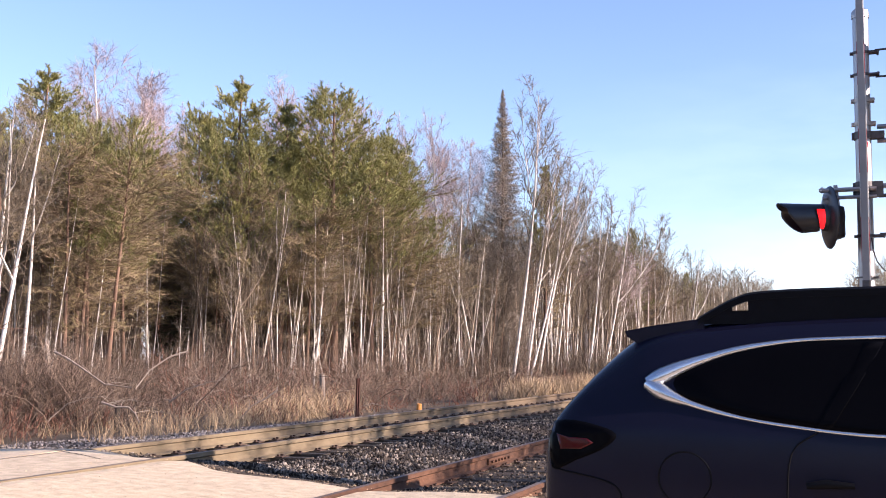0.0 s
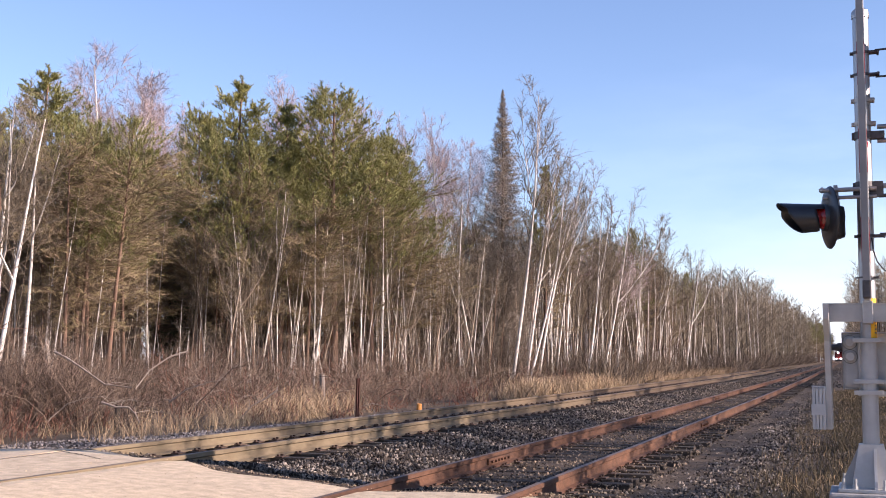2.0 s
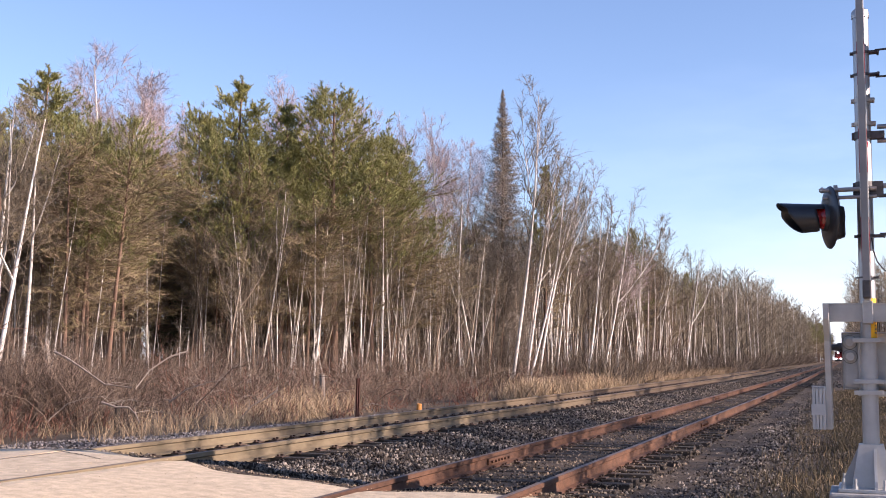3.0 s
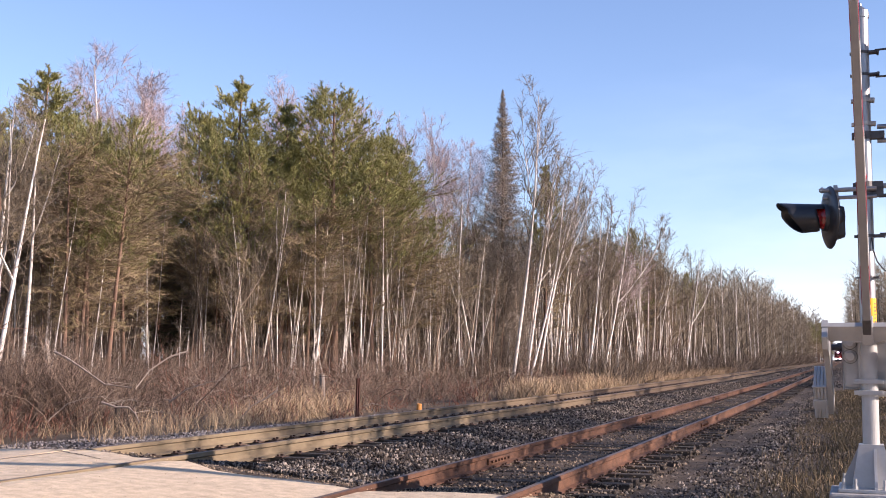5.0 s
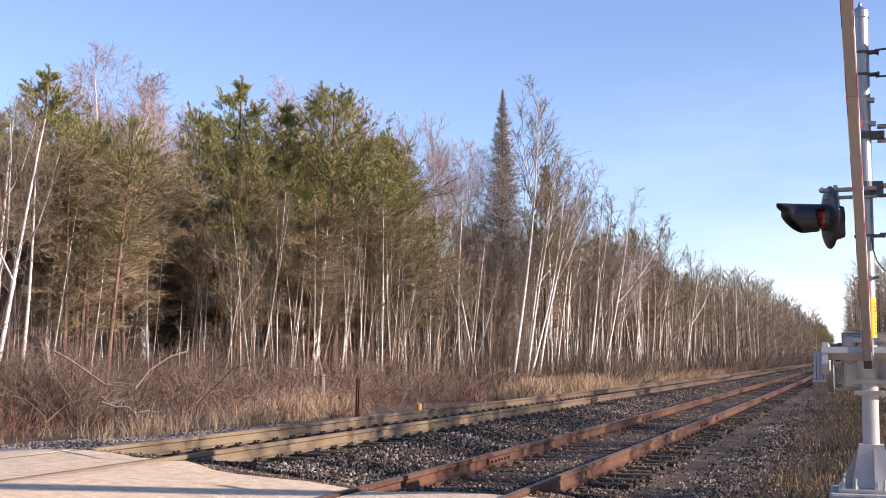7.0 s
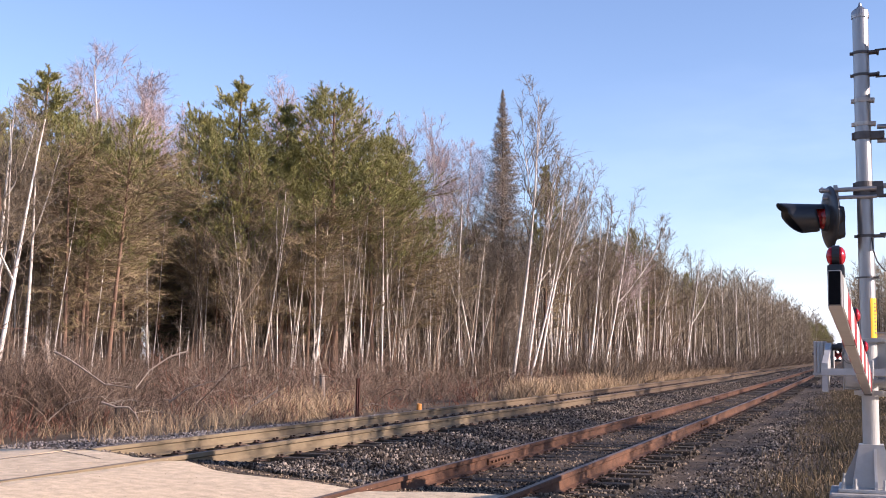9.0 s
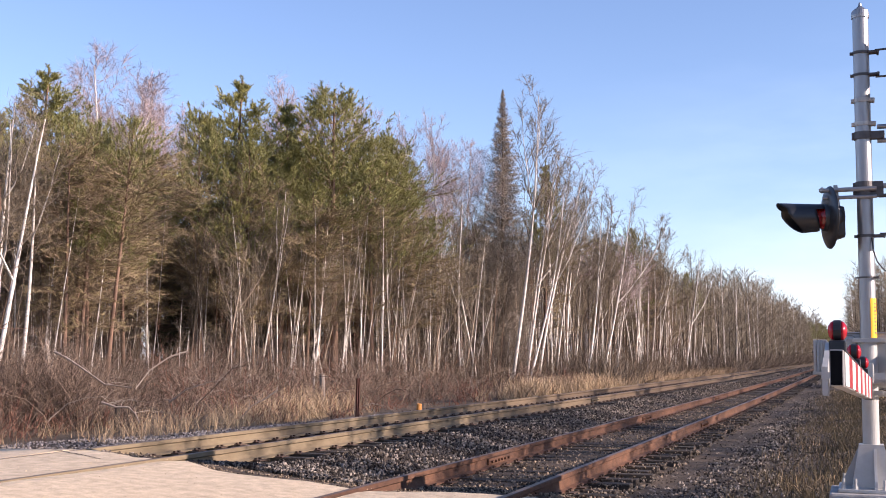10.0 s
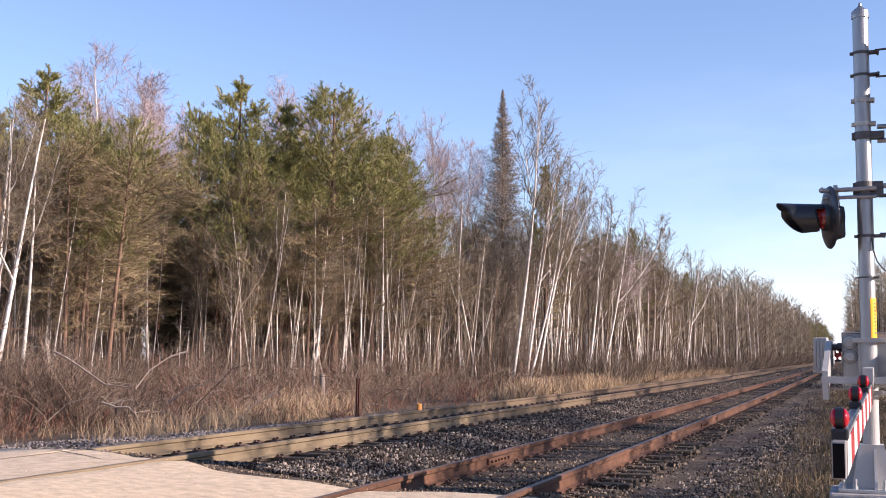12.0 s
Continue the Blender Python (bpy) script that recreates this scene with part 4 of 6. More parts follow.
def thicket():
    """Saplings and dead stems inside the woods."""
    rnd = random.Random(66)
    b = Buf(66)
    for i in range(6500):
        y = 24 + 105 * rnd.random() ** 1.15
        x = wood_edge(y) + 1.0 - 20 * rnd.random() ** 1.3
        if x < -0.95 * y - 4 or (y < 50 and -0.72 < x / y < -0.645 and rnd.random() < 0.8):
            continue
        h = rnd.uniform(1.8, 5.5) * (1 if x < wood_edge(y) - 1 else 0.6)
        p = Vector((x, y, land_z(x, y) - 0.05))
        lean = Vector((rnd.gauss(0, 0.09), rnd.gauss(0, 0.09), 1)) * h
        mi, fat = (1 if rnd.random() < 0.20 else 0), 1.0
        if rnd.random() < 0.16:
            lean, fat, mi = lean * (rnd.uniform(6, 10) / h), 1.9, rnd.choice((0, 0, 1, 1, 2))
        b.tube([p, p + lean * 0.5 + Vector((rnd.gauss(0, 0.05), rnd.gauss(0, 0.05), 0)), p + lean], [0.018 * fat, 0.013 * fat, 0.004], 3, mi)
        for _ in range(5):
            t, az = rnd.uniform(0.25, 0.95), rnd.uniform(0, 6.28)
            d = toward(az, rnd.uniform(0.2, 1.1)) * h * rnd.uniform(0.12, 0.3)
            b.twig(p + lean * t, d, 0.012)
            spray(b, [p + lean * t, p + lean * t + d], 6, h * 0.14, 0.006, rnd)
    tagged(b.build("thicket", [M_SHADED_STEM, M_BIRCH, M_PINEBARK]), "dense saplings and dead stems inside the woods", "thicket", kind="stuff")


thicket()


def brush():
    """Leafless shrubs, weeds and dry grass between the tracks and the woods."""
    rnd = random.Random(99)
    b = Buf(99)
    for i in range(2400):
        y = 16 + 95 * rnd.random() ** 1.3
        e = wood_edge(y)
        hi = max(e + 2.0, gravel_edge(y) - 0.7 + bend(y)) if y < 62 else e + 1.6
        x = rnd.uniform(e - 7, hi)
        if x < -0.97 * y - 4:
            continue
        lump = noise.noise((x * 0.22, y * 0.22, 3))
        near = min(1.0, max(0.0, (hi - x) / 4.0))
        h = rnd.uniform(0.6, 1.6) * (0.55 + 0.95 * max(0.0, 0.5 + noise.noise((x * 0.13, y * 0.13, 17)))) * (0.5 + 0.8 * near) * (1.0 + 1.1 * max(-0.5, lump))
        h *= 1.15 if x < -0.72 * y and near > 0.4 else 0.85 if x < -0.46 * y and near > 0.3 else 0.7
        z = ground_z(x, y) - 0.05
        mi = 1 if rnd.random() < (0.55 if hi - x < 3.0 else 0.25 if lump > 0.05 else 0.08) else 0
        for _ in range(rnd.randint(5, 9)):
            az = rnd.uniform(0, 6.28)
            sp = curve_pts((x + rnd.gauss(0, 0.14), y + rnd.gauss(0, 0.14), z), az, rnd.uniform(0.6, 1.5), h * rnd.uniform(0.6, 1.3), -0.3, 2, rnd, 0.12)
            b.tube(sp, [0.008, 0.006, 0.003], 3, mi)
            spray(b, sp, 10, h * 0.36, 0.0052, rnd, 0.55, 0.0, mi)
    for i in range(620):
        y = 27 + 60 * rnd.random() ** 1.15
        x = wood_edge(y) + rnd.uniform(-2.5, 2.6 if y < 58 else 1.2)
        if x < -0.95 * y - 3:
            continue
        h = rnd.uniform(1.2, 3.4) * (0.6 + 0.6 * (0.5 + noise.noise((x * 0.3, y * 0.3, 11))))
        for _ in range(6):
            az = rnd.uniform(0, 6.28)
            sp = curve_pts((x + rnd.gauss(0, 0.2), y + rnd.gauss(0, 0.2), ground_z(x, y) - 0.05), az, rnd.uniform(0.5, 1.5), h * rnd.uniform(0.6, 1.2), -0.35, 3, rnd, 0.12)
            b.tube(sp, [0.013, 0.010, 0.007, 0.003], 3, 3)
            spray(b, sp, 16, h * 0.26, 0.0058, rnd, 0.7, 0.0, 3)
    for i in range(420):
        y = 19 + 45 * rnd.random() ** 1.2
        e = wood_edge(y)
        x = rnd.uniform(e - 5, max(e + 1.5, gravel_edge(y) - 2.0 + bend(y)))
        if x < -0.95 * y - 3:
            continue
        az = rnd.uniform(0, 6.28)
        sp = curve_pts((x, y, ground_z(x, y)), az, rnd.uniform(0.5, 1.3), rnd.uniform(1.2, 3.2), -1.3, 5, rnd, 0.08)
        b.tube(sp, [0.016, 0.014, 0.012, 0.009, 0.006, 0.003], 4, 2 if rnd.random() < 0.45 else 0)
        spray(b, sp, 14, 0.5, 0.0055, rnd, 0.6, 0.0)
    for i in range(75):
        x, y = -18.5 + rnd.gauss(0, 0.85), 22.2 + rnd.gauss(0, 0.9)
        h = rnd.uniform(1.5, 2.3)
        for _ in range(9):
            az = rnd.uniform(0, 6.28)
            sp = curve_pts((x, y, ground_z(x, y) - 0.05), az, rnd.uniform(0.8, 1.5), h * rnd.uniform(0.7, 1.1), -0.25, 3, rnd, 0.1)
            b.tube(sp, [0.009, 0.007, 0.005, 0.003], 3, 0)
            spray(b, sp, 16, 0.55, 0.0045, rnd, 0.6, -0.1)
    tagged(b.build("undergrowth", [M_BRUSH, M_REDBRUSH, M_OLDWOOD, M_TANGLE]), "tangled leafless brown and reddish brush at the wood's edge", "undergrowth", kind="stuff")
    g = Buf(98)

    def tuft(x, y, h, n, mi=0, w=0.007):
        z = ground_z(x, y) - 0.03
        for _ in range(n):
            az, lean = rnd.uniform(0, 6.28), abs(rnd.gauss(0, 0.55))
            hh = h * rnd.uniform(0.45, 1.15)
            g.blade((x + rnd.gauss(0, 0.12), y + rnd.gauss(0, 0.12), z), (math.cos(az) * lean * hh, math.sin(az) * lean * hh, hh), w, mi)

    for i in range(1700):
        y = 13 + 75 * rnd.random() ** 1.25
        e = gravel_edge(y)
        u = e - 0.1 - 2.4 * rnd.random() ** 1.3
        dens = noise.noise((u * 0.4, y * 0.2, 7))
        if dens < 0.38:
            continue
        tuft(u + bend(y), y, rnd.uniform(0.12, 0.34) * (1 + 0.7 * max(0, dens)), 11, 0 if rnd.random() < 0.62 else 1, 0.005)
    for cx, cy, n, h in ((-14.2, 27.6, 110, 0.9), (-14.3, 25.6, 30, 0.6), (-14.2, 21.8, 10, 0.5), (-14.8, 19.6, 7, 0.45), (-12.1, 42.8, 110, 0.85), (-12.2, 45.5, 90, 0.8), (-11.9, 51.5, 110, 0.9), (-11.6, 55.0, 70, 0.75), (-13.3, 76.0, 70, 0.85), (-13.6, 20.5, 30, 0.7),
                         (-13.4, 24.5, 30, 0.7), (-12.6, 64.0, 30, 0.6), (-12.4, 84.0, 60, 0.7), (-12.6, 95.0, 70, 0.8), (-12.4, 108.0, 70, 0.8), (-12.6, 125.0, 60, 0.8)):
        for _ in range(n):
            tuft(cx + bend(cy) + rnd.gauss(0, 0.5), cy + rnd.gauss(0, 1.4), h * rnd.uniform(0.5, 1.0), 14, 0, 0.0055 if cy < 35 else 0.009)
    tagged(g.build("dry_grass", [M_GRASS, M_WEED]), "tall straw-coloured dry grass along the railway", "grass", kind="stuff")
    g = Buf(97)
    for i in range(6500):
        y = 10.6 + 45 * rnd.random() ** 1.5
        u = rnd.gauss(0.1, 0.75)
        if u < -1.3:
            continue
        tuft(u + bend(y), y, rnd.uniform(0.04, 0.19), 9, 1 if rnd.random() < 0.93 else 0, 0.0045)
    tagged(g.build("weeds", [M_GRASS, M_WEED]), "short dead weeds on the verge beside the signal mast", "weeds", kind="stuff")


brush()


# ---------------------------------------------------------------- crossing signal
MX, MY = 0.085, 10.94


def build_mast():
    mast = tagged(new("signal_mast"), "galvanized crossing signal mast with clamps on a bolted pedestal", "signal mast")
    mast.matrix_basis = pose(MX, MY, 0.03, 0, 0.55, 0)
    bm = bmesh.new()
    rod(bm, (0, 0, 1.32), (0, 0, 4.38), 0.0705, n=28)
    part("pole", bm, M_ALU, mast, smooth=False)
    bm = bmesh.new()
    rod(bm, (0, 0, 0.36), (0, 0, 1.32), 0.072, n=28)
    part("pole_sleeve", bm, M_SILVER, mast, "silver-painted lower pole", smooth=False)
    bm = bmesh.new()
    lathe(bm, [(0.078, 4.33), (0.080, 4.36), (0.074, 4.40), (0.03, 4.435), (0.016, 4.45), (0.014, 4.47), (0.004, 4.485)])
    part("cap", bm, M_ALU, mast, "pointed pole cap")
    bm = bmesh.new()
    box(bm, (-0.285, -0.285, 0), (0.285, 0.285, 0.03), 0.006)
    part("base_plate", bm, M_SILVER, mast)
    bm = bmesh.new()
    lo = [bm.verts.new((x * 0.17, y * 0.17, 0.03)) for x, y in ((-1, -1), (1, -1), (1, 1), (-1, 1))]
    hi = [bm.verts.new((x * 0.105, y * 0.105, 0.41)) for x, y in ((-1, -1), (1, -1), (1, 1), (-1, 1))]
    for i in range(4):
        bm.faces.new((lo[i], lo[(i + 1) % 4], hi[(i + 1) % 4], hi[i]))
    bm.faces.new(hi)
    for s in (-1, 1):
        for k in range(2):
            pts = [(s * 0.10, 0.03, 0.40), (s * 0.27, 0.03, 0.03), (s * 0.10, 0.03, 0.03)]
            if k:
                pts = [(p[1], p[0], p[2]) for p in pts]
            off = Vector((0, 0.012, 0)) if k == 0 else Vector((0.012, 0, 0))
            a = [bm.verts.new(Vector(p) - off) for p in pts]
            b = [bm.verts.new(Vector(p) + off) for p in pts]
            bm.faces.new(a)
            bm.faces.new(b[::-1])
            for i in range(3):
                bm.faces.new((a[i], a[(i + 1) % 3], b[(i + 1) % 3], b[i]))
    ped = part("pedestal", bm, M_SILVER, mast, "flared silver-painted pedestal")
    bm = bmesh.new()
    rod(bm, (0, 0, 0), (0, 0, 0.09), 0.012, n=8)
    rod(bm, (0, 0, 0.0), (0, 0, 0.03), 0.024, n=6)
    bolt = part("anchor_bolt", bm, M_SILVER, mast)
    bolt.matrix_basis = pose(-0.24, -0.24, 0.03)
    for x, y in ((0.24, -0.24), (0.24, 0.24), (-0.24, 0.24), (-0.14, -0.25), (0.1, -0.25)):
        shared("anchor_bolt", bolt, mast, pose(x, y, 0.03))
    # clamps: height, thickness, how far the lug stands out, its material
    for z, h, lug, m in ((4.0, 0.022, 0.12, M_STEEL), (3.79, 0.022, 0.12, M_STEEL), (3.55, 0.035, 0.05, M_SILVER), (3.33, 0.035, 0.06, M_SILVER),
                         (3.22, 0.07, 0.16, M_STEEL), (2.72, 0.14, 0.13, M_STEEL), (2.29, 0.025, 0.14, M_STEEL), (1.91, 0.015, 0.05, M_STEEL),
                         (1.34, 0.04, 0.10, M_SILVER), (0.97, 0.04, 0.10, M_SILVER), (0.86, 0.045, 0.12, M_SILVER)):
        bm = bmesh.new()
        lathe(bm, [(0.072, z - h / 2), (0.082, z - h / 2), (0.082, z + h / 2), (0.072, z + h / 2)], n=24)
        box(bm, (0.05, -0.05, z - h * 0.5), (0.07 + lug * 0.7, 0.035, z + h * 0.5), 0.004)
        rod(bm, (0.06 + lug * 0.7, -0.075, z), (0.06 + lug * 0.7, 0.075, z), 0.012, n=8)
        box(bm, (-0.10, -0.03, z - h * 0.45), (-0.07, 0.03, z + h * 0.45), 0.004)
        part("clamp", bm, m, mast)
    # arms that carry the signs and lamps out of view
    for z, r, length, tilt in ((4.02, 0.010, 1.2, 0.05), (3.77, 0.010, 1.2, 0.0), (3.30, 0.022, 0.9, 0.0), (3.17, 0.022, 0.9, 0.0), (2.75, 0.024, 0.8, 0.0),
                               (2.66, 0.018, 0.8, 0.0), (2.31, 0.010, 0.8, 0.0)):
        bm = bmesh.new()
        rod(bm, (0.12, 0, z), (0.12 + length, 0, z + tilt * length), r, n=12)
        part("bracket_arm", bm, M_STEEL if r < 0.02 else M_ALU, mast)
    # crossed sign blades, a plate and the second lamp's target face the road on the arms' ends
    for a in (-45, 45):
        bm = bmesh.new()
        box(bm, (-0.004, -0.61, -0.115), (0.004, 0.61, 0.115), 0.003)
        blade = part("sign_blade", bm, M_WHITE, mast, "white reflective sign blade")
        blade.matrix_basis = pose(0.50 if a > 0 else 0.512, 0, 4.02, a, 0, 0)
    bm = bmesh.new()
    box(bm, (0.496, -0.23, 3.33), (0.504, 0.23, 3.76), 0.003)
    part("sign_plate", bm, M_WHITE, mast, "white plate under the crossed blades")
    bm = bmesh.new()
    lathe(bm, [(0.10, 0.0), (0.20, -0.012), (0.285, -0.03), (0.292, -0.04), (0.28, -0.045), (0.10, -0.02)], pose(0.60, 0.0, 2.62) @ pose(0, 0, 0, 0, 90, 0), 32)
    part("lamp_target", bm, M_BLACK, mast, "black round lamp target")
    for z in (2.718, 2.646):
        bm = bmesh.new()
        rod(bm, (-0.36, -0.06, z), (0.1, -0.085, z), 0.021 if z > 2.7 else 0.017, n=12)
        part("crossarm", bm, M_ALU, mast)
    bm = bmesh.new()
    lathe(bm, [(0.004, -0.028), (0.026, -0.012), (0.028, 0.012), (0.004, 0.03)], pose(-0.37, -0.06, 2.72), 12)
    part("crossarm_cap", bm, M_ALU, mast)
    cable = Buf()
    cable.tube([(0.05, -0.06, 2.27), (0.06, -0.085, 2.15), (0.09, -0.09, 2.05), (0.15, -0.07, 1.97), (0.22, -0.03, 1.94)], [0.007] * 5, 6)
    cable.build("cable", [M_BLACK], mast)
    bm = bmesh.new()
    rows = []
    for z in (1.36, 1.72):
        rows.append([[bm.verts.new((r * math.cos(radians(a)), r * math.sin(radians(a)), z)) for a in range(-72, 40, 8)] for r in (0.0712, 0.0735)])
    (li, lo), (ui, uo) = rows
    for i in range(len(lo) - 1):
        for p, q in ((lo, uo), (ui, li), (uo, ui), (li, lo)):
            bm.faces.new((p[i], p[i + 1], q[i + 1], q[i]))
    for i in (0, len(lo) - 1):
        bm.faces.new((li[i], lo[i], uo[i], ui[i]))
    label = part("label_plate", bm, M_YELLOW, mast, "yellow notice strip with small dark lettering")
    for i in range(9):
        bm = bmesh.new()
        box(bm, (0.0725, -0.011, 1.40 + 0.033 * i), (0.0745, 0.011, 1.415 + 0.033 * i), 0, pose(0, 0, 0, 0, 0, -32))
        part("text_bar", bm, M_STEEL, label)
    return mast


build_mast()


def build_foundation():
    bm = bmesh.new()
    box(bm, (-0.36, -0.36, -0.6), (0.36, 0.36, 0.0), 0.02)
    ob = part("foundation", bm, M_CONCRETE, None)
    ob.matrix_basis = pose(MX, MY, 0.028)
    tagged(ob, "square concrete footing under the signal mast", "foundation")


build_foundation()


def build_flasher():
    """Round black target with a hooded red lamp; an added drum imitates its flashing, turning a lit face to the road
    and away.
    """
    fl = tagged(new("flashing_light"), "black hooded red crossing lamp on a round target", "crossing light")
    fl.matrix_basis = pose(-0.235, MY - 0.03, 2.503) @ Euler((0, 0, radians(17))).to_matrix().to_4x4() @ Euler((0, radians(-90.5), 0)).to_matrix().to_4x4()
    # own axes: z points out of the lens, x up
    bm = bmesh.new()
    ring = [(0.10, 0.0), (0.20, -0.012), (0.285, -0.03), (0.292, -0.04), (0.28, -0.045), (0.10, -0.02)]
    lathe(bm, ring, n=40)
    part("target", bm, M_BLACK, fl, smooth=True)
    bm = bmesh.new()
    lathe(bm, [(0.06, -0.16), (0.10, -0.15), (0.125, -0.10), (0.13, -0.02), (0.125, 0.03), (0.118, 0.03)], n=32)
    part("housing", bm, M_BLACK, fl, smooth=True)
    bm = bmesh.new()
    n = 30
    a0, a1, m = -2.95, 2.95, 12
    rows = []
    for j in range(m + 1):
        t = j / m
        row = []
        for i in range(n + 1):
            a = a0 + (a1 - a0) * i / n
            cut = 0.17 + 0.25 * (0.5 + 0.5 * math.cos(a)) ** 0.62
            # the brim flares a little and dips between the visor and the cheeks
            cut -= 0.03 * math.exp(-((abs(a) - 1.0) / 0.22) ** 2)
            rr = 0.125 + 0.016 * t
            row.append(bm.verts.new((rr * math.cos(a), rr * math.sin(a), 0.02 + cut * t)))
        rows.append(row)
    for j in range(m):
        p, q = rows[j], rows[j + 1]
        for i in range(n):
            a = a0 + (a1 - a0) * (i + 0.5) / n
            if j < 3 and abs(a) > 1.05:
                continue
            bm.faces.new((p[i], p[i + 1], q[i + 1], q[i]))
    bmesh.ops.delete(bm, geom=[v for v in bm.verts if not v.link_faces], context="VERTS")
    bmesh.ops.solidify(bm, geom=bm.faces[:], thickness=0.004)
    part("hood", bm, M_BLACK, fl, "long black lamp hood", smooth=True)
    bm = bmesh.new()
    box(bm, (-0.20, -0.10, -0.155), (0.10, 0.10, -0.045), 0.035)
    part("terminal_box", bm, M_BLACK, fl, "black cast housing behind the target", smooth=True)
    for x, y in ((0.16, -0.05), (-0.13, -0.06)):
        bm = bmesh.new()
        rod(bm, (x, y, -0.03), (x, y, -0.07), 0.045, n=16)
        part("rear_clip", bm, M_CHROME, fl, "bright metal clip")
    bm = bmesh.new()
    rod(bm, (0.05, 0, -0.12), (0.30, 0.0, -0.10), 0.02, n=10)
    part("mount", bm, M_ALU, fl)
    # drum added in place of switching: half lit lens, half dark lens, turning on the vertical axis
    lens = tagged(new("added_flash_drum"))
    lens.parent = fl
    for lit in (True, False):
        bm = bmesh.new()
        bmesh.ops.create_uvsphere(bm, u_segments=28, v_segments=14, radius=0.112)
        bmesh.ops.bisect_plane(bm, geom=bm.verts[:] + bm.edges[:] + bm.faces[:], plane_co=(0, 0, 0), plane_no=(0, 0, -1 if lit else 1), clear_outer=True)
        part("lit_lens" if lit else "dark_lens", bm, M_REDLIT if lit else M_REDLENS, lens, "glowing red lens" if lit else "unlit dark red lens", smooth=True)
    return lens


LENS = build_flasher()


def build_mechanism():
    g = tagged(new("gate_mechanism"), "grey gate motor case clamped behind the mast", "gate mechanism")
    g.matrix_basis = pose(MX, MY, 0)
    bm = bmesh.new()
    box(bm, (-0.215, 0.10, 0.93), (0.24, 0.46, 1.44), 0.045)
    case = part("case", bm, M_SILVER, g)
    bm = bmesh.new()
    box(bm, (-0.220, 0.086, 0.922), (0.245, 0.102, 1.448), 0.008)
    part("cover_rim", bm, M_ALU, g)
    bm = bmesh.new()
    box(bm, (-0.213, 0.07, 0.93), (0.238, 0.088, 1.44), 0.03)
    part("cover", bm, M_SILVER, g)
    for z in (1.355, 1.225):
        bm = bmesh.new()
        lathe(bm, [(0.062, 0.0), (0.062, 0.012), (0.045, 0.014), (0.045, 0.04), (0.036, 0.05)], pose(-0.150, 0.07, z, 90), 24)
        ob = part("round_cap", bm, M_SILVER, g)
        bm = bmesh.new()
        lathe(bm, [(0.062, -0.001), (0.066, -0.001), (0.066, 0.006), (0.062, 0.006)], pose(-0.150, 0.07, z, 90), 24)
        part("gasket", bm, M_STEEL, g)
    bm = bmesh.new()
    rod(bm, (-0.33, 0.22, 1.31), (0.33, 0.22, 1.31), 0.03, n=16)
    rod(bm, (-0.26, 0.22, 1.31), (-0.21, 0.22, 1.31), 0.042, n=20)
    part("shaft", bm, M_STEEL, g, "dark steel drive shaft")
    for s in (-1, 1):
        bm = bmesh.new()
        box(bm, (s * 0.06 - 0.02, 0.0, 0.90), (s * 0.06 + 0.02, 0.12, 1.40), 0.005)
        part("mount_bracket", bm, M_SILVER, g)
    for z in (1.37, 1.0, 0.9):
        bm = bmesh.new()
        box(bm, (-0.125, -0.088, z - 0.02), (0.125, -0.074, z + 0.02), 0.004)
        for s in (-1, 1):
            rod(bm, (s * 0.11, -0.105, z), (s * 0.11, 0.07, z), 0.010, n=8)
        part("u_clamp", bm, M_SILVER, g)


build_mechanism()
PIVOT = (MX, MY, 1.16)
ARM_LEN = 5.8


